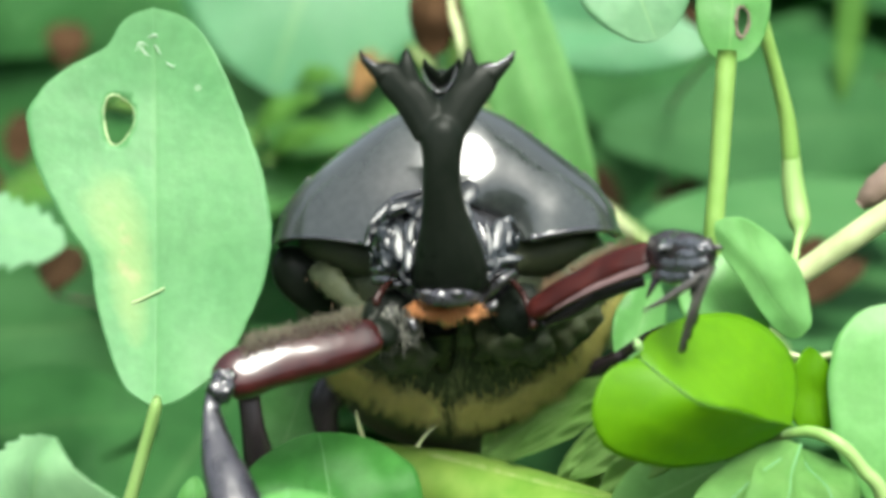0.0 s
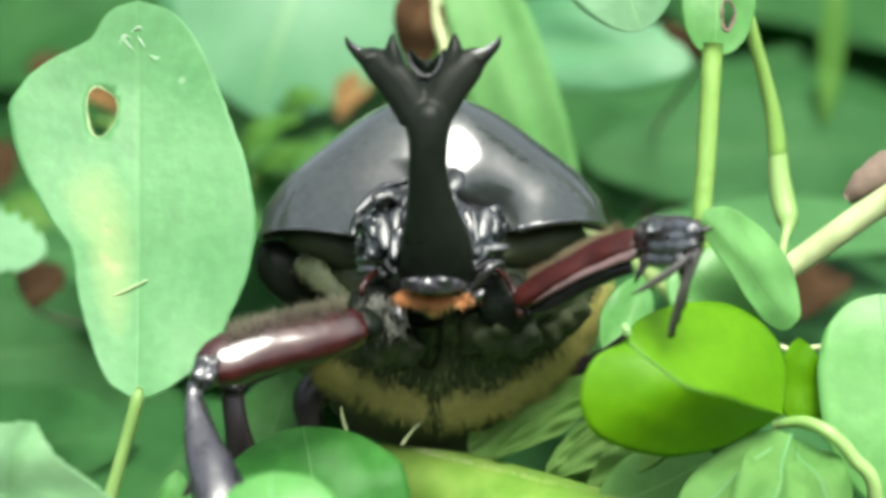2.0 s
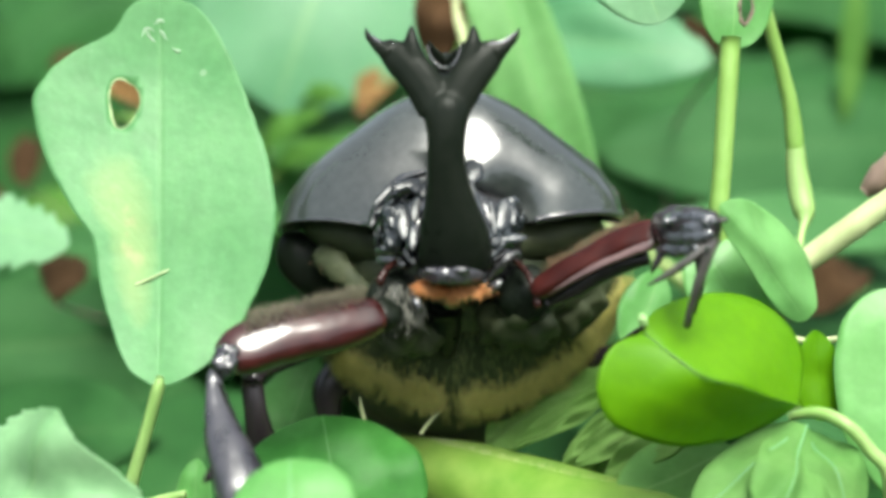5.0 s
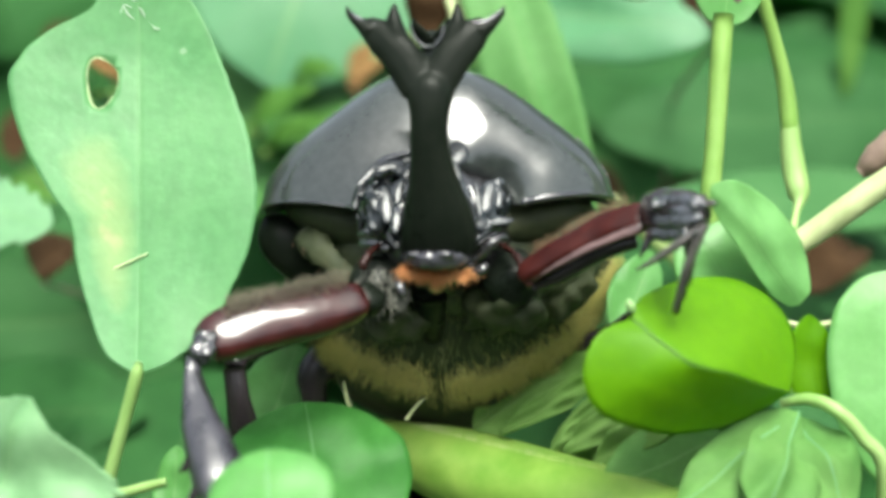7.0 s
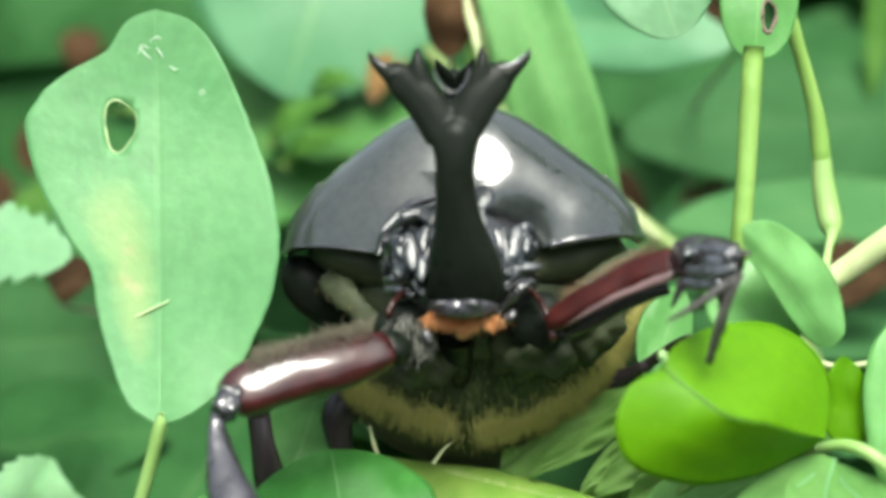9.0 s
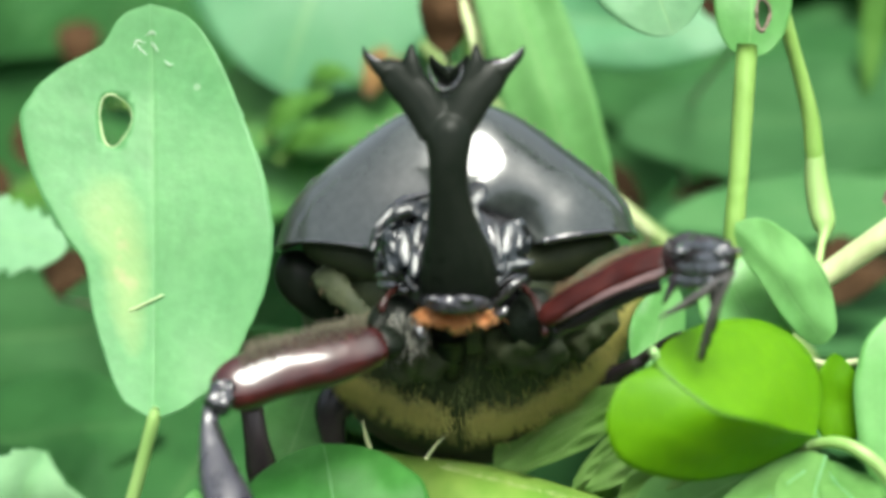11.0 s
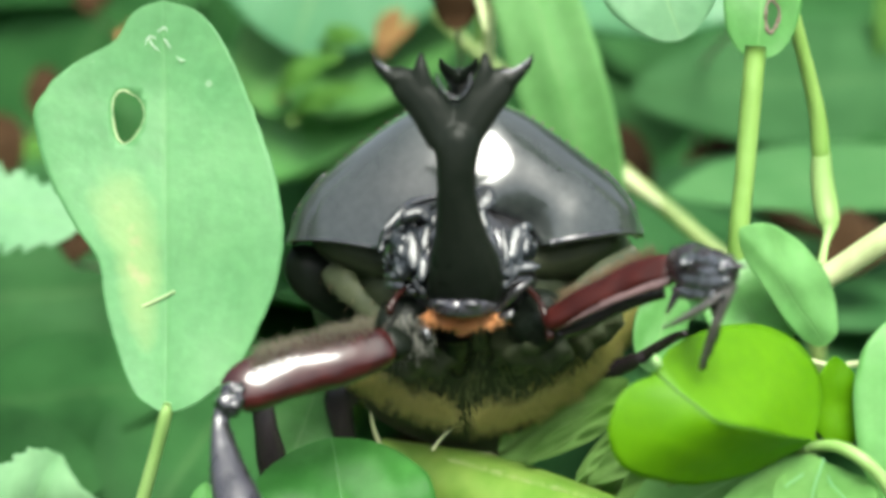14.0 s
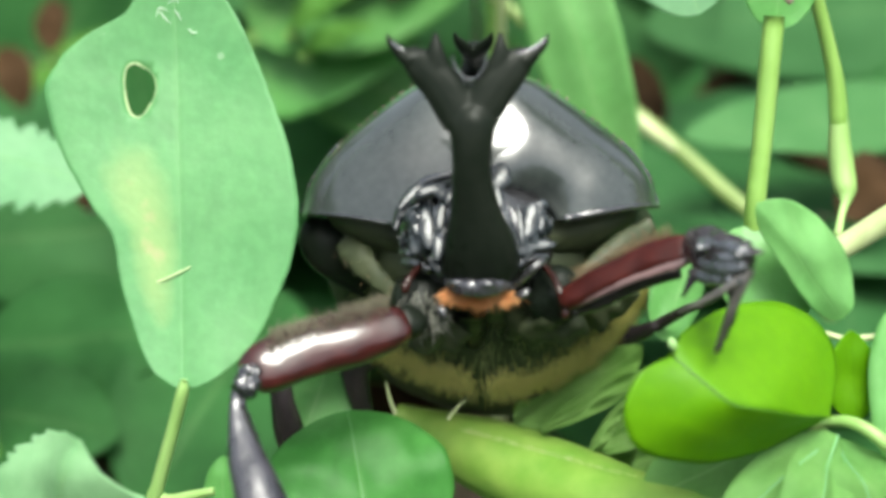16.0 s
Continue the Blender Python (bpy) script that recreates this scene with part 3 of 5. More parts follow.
        tube(bm, [((-0.5 + sgn * 4.0, -12.2, 14.3), 0.75), ((-0.5 + sgn * 5.0, -12, 15.1), 0.45), ((-0.5 + sgn * 5.55, -11.8, 15.7), 0.3), ((-0.5 + sgn * 5.85, -11.6, 16.4), 0.08)], 8)
        tube(bm, [((-0.45 + sgn * 1.9, -12.5, 13.4), 0.9), ((-0.45 + sgn * 2.25, -12.5, 14.7), 0.72), ((-0.45 + sgn * 2.32, -12.4, 15.7), 0.45), ((-0.45 + sgn * 2.3, -12.2, 16.5), 0.14)], 8, flat=0.7)
        tube(bm, [((-0.45 + sgn * 2.2, -12.4, 14.6), 0.5), ((-0.45 + sgn * 3.3, -12.3, 14.7), 0.45), ((-0.45 + sgn * 4.6, -12.1, 15.1), 0.35)], 8, flat=0.6)
    blob(bm, (-0.35, -12.3, 11.8), (1.8, 0.6, 1.0), u=20, v=12)
    horn = part("head_horn", bm, M_HORN, bt, "long black head horn with four-pointed fork")
    rm = horn.modifiers.new("skin", "REMESH")
    rm.mode, rm.voxel_size, rm.use_smooth_shade = "VOXEL", 0.14 * MM, True
    sm = horn.modifiers.new("smooth", "SMOOTH")
    sm.factor, sm.iterations = 0.5, 6

    # tubes added as highlights on the outer tines, then the fork's lip
    for rim, lab in (([(-6.2, -11.8, 16.0), (-5.65, -12.1, 15.45), (-4.9, -12.35, 14.98), (-4.0, -12.6, 14.85)], "thin blue-grey tube added as the outer tine's highlight"), ([(5.2, -11.8, 16.1), (4.6, -12.1, 15.5), (3.8, -12.35, 15.05), (2.95, -12.6, 14.95)], "thin blue-grey tube added as the outer tine's highlight"),
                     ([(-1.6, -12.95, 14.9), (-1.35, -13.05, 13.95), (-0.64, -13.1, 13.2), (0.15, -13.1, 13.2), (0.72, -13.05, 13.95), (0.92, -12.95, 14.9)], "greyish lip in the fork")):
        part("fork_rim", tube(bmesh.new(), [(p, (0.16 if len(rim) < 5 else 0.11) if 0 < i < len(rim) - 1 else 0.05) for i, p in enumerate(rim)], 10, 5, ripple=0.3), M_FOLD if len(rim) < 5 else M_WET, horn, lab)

    # head capsule, cheeks and eyes
    bm = bmesh.new()
    blob(bm, (0.50, -4, 0.05), (5.4, 5.0, 5.2), lump=0.8, freq=0.5)
    part("head", bm, M_HEAD, bt, "black pitted head capsule")
    # each eye: a smooth wet bulge, upright folds beside the horn, puckered brows above and a cheek below
    def skin(ob, voxel, rounds):
        rm = ob.modifiers.new("skin", "REMESH")
        rm.mode, rm.voxel_size, rm.use_smooth_shade = "VOXEL", voxel * MM, True
        sm = ob.modifiers.new("smooth", "SMOOTH")
        sm.factor, sm.iterations = 0.5, rounds
        return ob

    def ridge(bm, pts, r, flat=1.0, seed=0, ripple=0.16):
        n = len(pts)
        return tube(bm, [(p, r * (0.6 + 0.4 * math.sin(math.pi * (q + 0.5) / n))) for q, p in enumerate(pts)], 10, 4, flat=flat, ripple=ripple, seed=seed)

    for sgn, bulge, brows, folds, cheek, glint_facets in (
            (-1, ((-3.82, -7.5, 1.45), (1.15, 1.3, 2.3)),
             [([(-6.20, -5.6, 1.30), (-5.87, -6, 2.49), (-5.13, -6.6, 3.81), (-4.15, -7, 4.77), (-3.04, -7.2, 5.33), (-1.71, -7.4, 5.67)], 0.42), ([(-5.22, -6.6, 1.20), (-4.78, -7, 2.95), (-3.79, -7.6, 4.03), (-2.58, -8, 4.42), (-1.70, -8.4, 4.14)], 0.5), ([(-5.7, -6, -0.2), (-5.5, -6.3, 1.2), (-5.2, -6.6, 2.4)], 0.35)],
             [([(-1.95, -8.2, 4.3), (-2.2, -8.9, 2.6), (-2.5, -9.5, 0.95), (-2.85, -9.7, -0.50)], 0.62), ([(-2.75, -7.9, 3.4), (-3.0, -8.4, 1.9), (-3.25, -8.9, 0.3)], 0.42), ([(-3.6, -7.2, 3.3), (-4.3, -7.4, 2.2), (-4.75, -7.7, 0.8), (-4.8, -7.8, -0.2)], 0.36)],
             [([(-5.74, -6, -0.49), (-4.59, -7, -0.39), (-3.46, -7.8, -0.48), (-2.53, -8.4, -1.18)], 0.5), ([(-5.6, -6, -1.3), (-4.5, -6.8, -1.3), (-3.2, -7.4, -1.7)], 0.55)],
             [(-3.43, -9.0, 1.87, 0.69, 1.56, 4), (-5.28, -7.4, 3.08, 0.44, 0.97, -28), (-3.31, -8.6, 4.66, 1.13, 0.44, 22), (-4.56, -7.6, 4.43, 0.35, 1.76, -38), (-5.65, -6.9, 2.47, 0.31, 1.32, -18), (-2.39, -8.8, 4.35, 0.48, 0.48, 0), (-1.74, -9.0, 4.30, 0.39, 0.87, -20), (-4.39, -8.8, 2.13, 0.35, 0.96, 6), (-4.39, -8.7, 0.70, 0.43, 0.96, -8), (-2.46, -9.6, 2.72, 0.39, 1.12, -8), (-2.66, -10.2, 0.69, 0.43, 1.12, -4), (-4.45, -8.2, -0.22, 0.87, 0.35, 6), (-2.94, -9.2, -0.82, 0.39, 0.78, 30)]),
            (1, ((4.55, -7.0, 1.95), (1.15, 1.3, 1.5)),
             [([(1.2, -7.4, 6.2), (1.75, -7.7, 5.7), (1.9, -8.0, 5.0), (1.5, -8.3, 4.4)], 0.5)],
             [([(1.5, -8.4, 4.7), (1.99, -9.1, 3.1), (2.51, -9.7, 1.69), (3.13, -9.9, 0.22)], 0.55), ([(2.7, -8.1, 3.2), (3.2, -8.6, 1.9), (3.6, -9.0, 0.8)], 0.42)],
             [([(2.96, -8.6, -0.48), (3.85, -8, 0.40), (4.89, -7.2, 0.57), (5.81, -6.4, 0.31)], 0.5), ([(3.2, -8, -1.4), (4.4, -7.4, -0.7), (5.6, -6.6, -0.8)], 0.5)],
             [(4.18, -8.6, 2.31, 0.61, 1.39, -14), (3.46, -9.2, 2.12, 0.26, 1.56, 8), (3.41, -9.6, 0.74, 0.69, 0.86, 20), (4.60, -8.9, 0.57, 1.39, 0.43, 4), (3.63, -9.4, -0.30, 0.39, 1.30, -40), (1.87, -8.4, 5.63, 0.78, 1.13, -20), (1.81, -9.6, 4.15, 0.35, 1.12, 12), (4.98, -8.2, 2.67, 0.35, 1.14, 4), (4.39, -8.8, 1.26, 0.43, 0.52, 0)])):
        bm = blob(bmesh.new(), *bulge, (-25, sgn * -10, 0), 28, 18, lump=0.12, freq=0.7)
        wr = random.Random(50 + sgn)
        for k in range(14 if sgn < 0 else 5):
            # short glossy wrinkles that run round the eye
            a = wr.uniform(-0.5, 1.25)
            rad = wr.uniform(0.15, 1.4)
            c = vec(bulge[0]) + Vector((sgn * (0.1 + rad * 1.35 * math.cos(a)), -1.2 + 0.6 * rad * rad, rad * bulge[1][2] * math.sin(a)))
            d = Vector((sgn * -math.sin(a) * 0.8, -0.25, math.cos(a))).normalized() * wr.uniform(0.35, 0.85)
            tube(bm, [(tuple(c - d), 0.08), (tuple(c + Vector((0, -0.12, 0))), wr.uniform(0.14, 0.25)), (tuple(c + d), 0.08)], 7, 3, ripple=0.3, seed=k)
        # facets added for glints, facing up and forwards: place, half width, half length, lean
        n = Vector((0.08, -0.88, 0.46)).normalized()
        for x, y, z, hw, hl, lean in glint_facets:
            u = (Matrix.Rotation(radians(lean), 3, n) @ Vector((0, 0.46, 0.88))).normalized()
            w = u.cross(n)
            lens = blob(bmesh.new(), (0, 0, 0), (1, 1, 1), (0, 0, 0), 18, 12)
            for q in lens.verts:
                v = q.co.copy()
                k = 1 + 0.25 * noise.noise(v * 1.3 + Vector((x, y, z)))
                q.co = Vector((x, y, z)) + w * v.x * 1.15 * hw * k + u * v.y * 1.15 * hl * k + n * (v.z - 0.6) * 0.38 * min(hw, hl)
            data = bpy.data.meshes.new("crease")
            lens.to_mesh(data)
            bm.from_mesh(data)
        eye = skin(part("eye", bm, M_EYE, bt, "bulging shiny black eye in wet wrinkled skin"), 0.1, 5)
        for name, group_, voxel in (("brow", brows, 0.15), ("eye_fold", folds, 0.15), ("cheek_fold", cheek, 0.15)):
            bm = bmesh.new()
            for q, (pts, r) in enumerate(group_):
                ridge(bm, pts, r, 1.0, q + 7 * sgn)
            skin(part(name, bm, M_FOLD if name == "eye_fold" else M_WET, eye, "puckered ridge over the eye" if name == "brow" else ""), voxel, 2)
    # shield in front of the mouth, uneven and grey with gloss
    bm = bmesh.new()
    tube(bm, [((-2.2, -8.6, -2.2), 0.4), ((-1.38, -10.2, -2.3), 0.62), ((-0.39, -10.9, -2.35), 0.7), ((0.69, -11.0, -2.4), 0.7), ((1.77, -10.4, -2.3), 0.62), ((2.9, -8.8, -2.2), 0.4)], 14, flat=0.8, ripple=0.35, seed=2)
    for c, r in (((-1.15, -10.8, -1.95), 0.4), ((0.95, -11.4, -1.95), 0.45)):
        blob(bm, c, (r * 1.8, r, r * 0.7), u=14, v=9, lump=0.2, freq=1.4)
    skin(part("clypeus", bm, M_SHIN, bt, "uneven glossy plate over the mouth"), 0.13, 3)
    # orange brush at the mouth, in ragged tufts
    rng = random.Random(4)
    roots, ways = [], []
    for k in range(34):
        s = rng.uniform(-1, 1)
        c = Vector((0.5 + s * 2.5, -8.7 + rng.uniform(-0.5, 0.4), -3.3 + 0.35 * s * s - rng.uniform(-0.2, 0.75) * (1 - 0.6 * abs(s))))
        w = Vector((s * 0.5 + rng.gauss(0, 0.3), -0.6, -0.55 + rng.gauss(0, 0.3)))
        for q in range(22):
            roots.append(c + Vector((rng.gauss(0, 0.2), rng.gauss(0, 0.15), rng.gauss(0, 0.14))))
            ways.append(w)
    part("mouth_brush", fringe(bmesh.new(), roots, 1.15, 0.05, ways, 0.42, 5), M_ORANGE, bt, "orange bristles under the mouth")

    # underside: prothorax, then the broad hairy breast and abdomen
    bm = bmesh.new()
    blob(bm, (0.3, 5.0, -1.9), (10.5, 9.5, 7.2), lump=0.6, freq=0.3)
    part("prothorax", bm, M_BELLY, bt, "dark underside of the shield")
    for sgn in (-1, 1):
        part("shield_underside", blob(bmesh.new(), (0.3 + sgn * 6.3, 1.5, 0.4), (6.5, 5.0, 2.4), (0, sgn * -12, 0), lump=0.4), M_BREAST, bt, "dark underside of the shield")
    bm = bmesh.new()
    blob(bm, (0.9, 13, -2.3), (14.6, 15.0, 15.6), u=48, v=30, lump=0.5, freq=0.2)
    for w in bm.verts:
        if w.co.z > -2.3:
            w.co.z = -2.3 + (w.co.z + 2.3) * 0.65
    blob(bm, (0.4, 30, -1.0), (13.0, 20.0, 9.0), u=32, v=20)
    part("abdomen", bm, M_BREAST, bt, "dark brown hairy abdomen")
    for sgn in (-1, 1):
        bm = bmesh.new()
        blob(bm, (0.3 + sgn * 5.8, 24, 0.0), (6.8, 16.5, 8.6), u=32, v=20)
        part("wing_case", bm, M_SHELL, bt, "black polished wing case")
    # bands of tan hair over the breast
    rng = random.Random(8)

    def breast(x, z):
        q = min(0.995, ((x - 0.9) / 14.6) ** 2 + ((z + 2.3) / 15.6) ** 2)
        return 13 - 15.0 * math.sqrt(1 - q)
    # two soft slanting bands that fade towards the middle
    for rows, count in (([(-9.6, -9.8), (-6.9, -10.7), (-4.1, -11.7), (-0.9, -12.5)], 3800), ([(1.4, -13.0), (5.1, -12.5), (8.8, -10.7), (11.9, -8.1), (14.2, -5.5), (16.1, -3.4)], 7000)):
        roots, ways = [], []
        path = spline(rows, 12)
        for k in range(count):
            t = rng.random()
            p = path[int(t * (len(path) - 1))]
            x, z = p[0] + rng.gauss(0, 0.6), p[1] + rng.gauss(0, 0.72)
            if rng.random() < 0.9 * noise.noise(Vector((x * 0.6, z * 0.6, 4))) + 0.25:
                continue
            roots.append((x, breast(x, z) - 0.05, z))
            ways.append((0.05 * x, -0.35, -0.9))
        part("hair_band", fringe(bmesh.new(), roots, 1.0, 0.022, ways, 0.28, 9), M_HAIR, bt, "soft tan hair band across the breast", kind="stuff")
    roots, ways = [], []
    for k in range(3400):
        x, z = rng.uniform(-11.5, 13.8), rng.uniform(-15.5, -4.5)
        q = ((x - 0.9) / 14.6) ** 2 + ((z + 2.3) / 15.6) ** 2
        if q > 0.92 or z < -11.5 + 0.012 * (x - 1) ** 2 or rng.random() < 0.45 + 1.8 * noise.noise(Vector((x * 0.6, z * 0.6, 9))):
            continue
        roots.append((x, 13 - 15.0 * math.sqrt(1 - q), z))
        ways.append((0.3 * x / 12, -0.4, -0.85))
    for k in range(600):
        x, z = rng.uniform(-8, 8.5), rng.uniform(-8.6, -3.0)
        q = ((x - 0.3) / 10.5) ** 2 + ((z + 1.9) / 7.2) ** 2
        if q < 0.92:
            roots.append((x, 5.0 - 9.5 * math.sqrt(1 - q), z))
            ways.append((0.2 * x / 8, -0.5, -0.8))
    part("breast_hair", fringe(bmesh.new(), roots, 0.9, 0.022, ways, 0.3, 19), M_DARKHAIR, bt, "sparse dark olive hair on the breast", kind="stuff")
    # dark seam down the middle and black hip plates beside it
    part("breast_seam", tube(bmesh.new(), [((-0.3, -5.2, -5.2), 1.3), ((-0.2, -2.6, -7.4), 1.1), ((-0.1, -0.4, -9.2), 0.6)], 12, flat=0.6, ripple=0.2), M_HORN, bt, "black seam down the breast")
    for c, r, tr in (((6.0, -3.6, -5.6), (3.6, 3.0, 2.3), (0, -24, 0)), ((9.6, -0.5, -4.6), (3.8, 3.0, 2.6), (0, -28, 0)), ((-3.6, -3.0, -7.0), (3.0, 2.6, 1.7), (0, 16, 0))):
        part("hip_plate", blob(bmesh.new(), c, r, tr, 32, 22, lump=1.2, freq=0.8), M_BREAST, bt, "dark uneven hip plate")

    # front leg, its thigh reaching sideways
    def front_leg(name, fem, tib, coxa, teeth, lab, ref=(0, -1, 0), flat=0.8, shin=None, turn=(0, -1, 0), twist=None, gloss=None):
        bm = bmesh.new()
        blob(bm, coxa[0], coxa[1], lump=0.5, freq=0.6)
        leg = part(name, bm, M_HORN, bt, lab)
        part("femur", tube(bmesh.new(), fem, 28, 8, ref=ref, flat=flat, box=2.5, twist=twist, uneven=0.1), gloss or M_RED, leg, "polished dark red thigh")
        part("tibia", tube(bmesh.new(), tib, 20, 6, ref=turn, flat=0.72, box=2.1, uneven=0.12), shin or M_LEG, leg, "black toothed shin")
        for base, tip, r in teeth:
            part("tooth", tube(bmesh.new(), [(base, r), (tip, 0.1)], 8, 3), M_LEG, leg)
        return leg

    left = front_leg("front_leg",
                     [((-5.0, -9.7, -5.35), 0.9), ((-5.4, -9.85, -5.45), 1.4), ((-6.5, -10.2, -5.7), 1.7), ((-9.12, -11.0, -6.27), 2.12), ((-12.41, -12.2, -6.96), 2.15), ((-14.86, -13.3, -7.78), 2.05), ((-16.12, -13.9, -8.4), 1.6), ((-16.69, -14.2, -8.79), 0.8)],
                     [((-15.72, -14.2, -7.76), 0.7), ((-16.34, -14.8, -8.83), 0.95), ((-17.05, -15.1, -10.04), 0.6), ((-16.6, -16.4, -12.06), 1.0), ((-15.95, -17.8, -13.75), 1.4), ((-15.15, -19.1, -15.25), 1.7), ((-14.2, -20.6, -17.15), 1.85), ((-13.6, -21.6, -18.34), 1.3)],
                     ((-4.20, -5.5, -4.64), (2.4, 2.2, 2.6)),
                     [((-16.24, -19.8, -15.97), (-17.08, -20, -16.80), 0.5), ((-15.28, -21, -17.43), (-16.45, -21.5, -18.78), 0.6)] + [((-16.43, -15.6, -10.81), (-16.02, -15.6, -11.10), 0.12), ((-15.81, -16.5, -11.95), (-15.36, -16.5, -12.31), 0.13), ((-15.29, -17.3, -12.95), (-14.76, -17.3, -13.35), 0.14), ((-14.72, -18.2, -13.96), (-14.12, -18.2, -14.44), 0.15), ((-14.14, -19, -14.97), (-13.50, -19, -15.53), 0.16)],
                     "dark hip of the bent front leg", (0.1, -0.83, 0.55), 0.64, M_SHIN, (0.22, -0.9, 0.38), (0.12, -0.87, 0.46))
    part("knee", blob(bmesh.new(), (-16.20, -14.6, -8.64), (1.05, 1.0, 1.25), (0, 35, 0), lump=0.8, freq=1.9), M_WET, left, "shiny black knee")
    rng = random.Random(12)
    part("trochanter", tube(bmesh.new(), [((-6.0, -9.6, -5.6), 0.9), ((-4.9, -9.0, -5.35), 1.3), ((-4.3, -8.2, -5.2), 1.0)], 18, ref=(0.08, -0.88, 0.46), flat=0.7, box=3.0, uneven=0.3), M_HORN, left, "blackish joint of the thigh")
    part("spine", tube(bmesh.new(), [((-16.6, -15.6, -10.3), 0.12), ((-15.7, -16.9, -12.1), 0.16), ((-14.55, -18.3, -13.9), 0.18), ((-13.35, -19.6, -15.6), 0.2), ((-12.6, -20.6, -16.7), 0.1)], 8), M_HORN, left, "black keel along the shin")
    roots, ways = [], []
    for k in range(130):
        q = rng.random()
        roots.append(vec((-5.6, -8.2, -4.6)).lerp(vec((-2.2, -8.4, -4.3)), q) + Vector((rng.uniform(-0.3, 0.3), rng.uniform(-0.5, 0.5), rng.uniform(-1.8, 1.4))))
        ways.append((-0.25 + 0.7 * q, -0.3, -0.9))
    part("hair", fringe(bmesh.new(), roots, 1.7, 0.034, ways, 0.45, 13), M_HIPHAIR, left, "grey bristles on the hip")
    roots, ways = [], []
    a, b = vec((-6.27, -9.4, -4.05)), vec((-14.7, -13.0, -6.0))
    for k in range(1300):
        p = a.lerp(b, rng.random()) + Vector((0, rng.uniform(-1.6, 0.6), rng.uniform(-0.7, 0.6)))
        roots.append(p)
        ways.append((-0.4, -0.2, 0.9))
    part("thigh_hair", fringe(bmesh.new(), roots, 0.95, 0.026, ways, 0.7, 14), M_GREYHAIR, left, "tan fringe along the thigh")

    right = front_leg("front_leg",
                      [((6.65, -9.6, -3.58), 0.6), ((7.23, -9.9, -3.23), 0.95), ((9.24, -10.6, -1.97), 1.08), ((11.32, -11.2, -0.81), 1.12), ((13.38, -11.8, 0.17), 1.2), ((15.01, -12.3, 0.72), 1.25), ((15.80, -12.7, 0.97), 0.9)],
                      [((15.76, -13, 1.51), 1.1), ((16.46, -14.5, 1.36), 1.6), ((17.18, -16, 1.06), 1.75), ((18.16, -17.5, 1.17), 1.5), ((19.07, -18.5, 1.16), 0.9)],
                      ((6.07, -5.5, -3.97), (2.2, 2.2, 2.4)),
                      [((15.98, -15, 0.04), (14.84, -15.5, -2.09), 0.5), ((18.48, -18, 1.64), (19.78, -19, 1.71), 0.6), ((17.84, -17, 1.98), (19.16, -18, 2.28), 0.55)],
                      "dark hip of the raised front leg", (-0.2, -0.72, 0.62), 0.75, gloss=M_RED_DULL)
    lumps = bmesh.new()
    for rows in ([((15.9, -15.4, 1.9), 0.3), ((17.0, -17.0, 1.9), 0.5), ((18.2, -18.4, 1.8), 0.45), ((19.0, -19.0, 1.5), 0.2)], [((15.7, -15.2, 0.7), 0.35), ((16.6, -16.8, 0.4), 0.6), ((17.7, -18.2, 0.5), 0.55), ((18.7, -19.0, 0.7), 0.25)],
                 [((15.5, -14.6, -0.4), 0.3), ((16.0, -16.0, -0.5), 0.5), ((16.9, -17.2, -0.5), 0.5), ((18.0, -18.2, -0.1), 0.25)], [((16.4, -16.4, 1.2), 0.3), ((17.4, -17.9, 1.1), 0.5), ((18.5, -18.9, 1.2), 0.3)]):
        tube(lumps, rows, 10, 5, ripple=0.3, seed=int(rows[0][0][0] * 10))
    lr = random.Random(77)
    for k in range(22):
        c = vec((15.9, -15.3, 1.0)).lerp(vec((18.8, -18.9, 0.9)), lr.random()) + Vector((lr.uniform(-0.4, 0.4), lr.uniform(-0.9, 0.1), lr.uniform(-1.3, 1.2)))
        blob(lumps, tuple(c), (lr.uniform(0.2, 0.5), lr.uniform(0.3, 0.6), lr.uniform(0.2, 0.45)), (lr.uniform(-40, 40), lr.uniform(-40, 40), 0), 10, 7)
    skin(part("shin_ridge", lumps, M_FOLD, right, "lumpy ridged black shin"), 0.1, 3)
    # black tube added below the thigh in place of shade
    part("thigh_edge", tube(bmesh.new(), [((7.64, -8.9, -4.51), 0.4), ((9.32, -9.6, -3.58), 0.7), ((11.42, -10.2, -2.27), 0.75), ((13.49, -10.9, -1.36), 0.7), ((15.13, -11.4, -0.93), 0.55)], 12, flat=0.8), M_LEG, right, "black strip put in for the thigh's shaded underside")
    # pale pink strip laid where the thigh's highlight runs
    part("thigh_keel", tube(bmesh.new(), [((7.45, -10.5, -3.72), 0.2), ((9.19, -11.3, -2.46), 0.5), ((11.26, -11.9, -1.27), 0.6), ((13.30, -12.5, -0.25), 0.8), ((14.71, -13.0, 0.30), 0.85), ((15.31, -13.2, 0.63), 0.4)], 14, 6, ref=(-0.1, -0.86, 0.5), flat=0.35, ripple=0.16, seed=4), M_STREAK, right, "greyish pink strip painted as the thigh's highlight")
    # foot of jointed segments
    foot = [(18.68, -18, 0.64), (18.28, -18, -0.56), (17.86, -17.6, -1.57), (18.33, -17.2, -2.58), (17.98, -16.4, -4.03), (17.66, -15.8, -5.07), (17.41, -15.3, -6.04)]
    for p, q in zip(foot, foot[1:]):
        d = vec(q) - vec(p)
        bm = tube(bmesh.new(), [(p, 0.2), (tuple(vec(p) + d * 0.7), 0.31), (q, 0.22)], 9, 3)
        part("tarsus", bm, M_LEG, right)
    bm = bmesh.new()
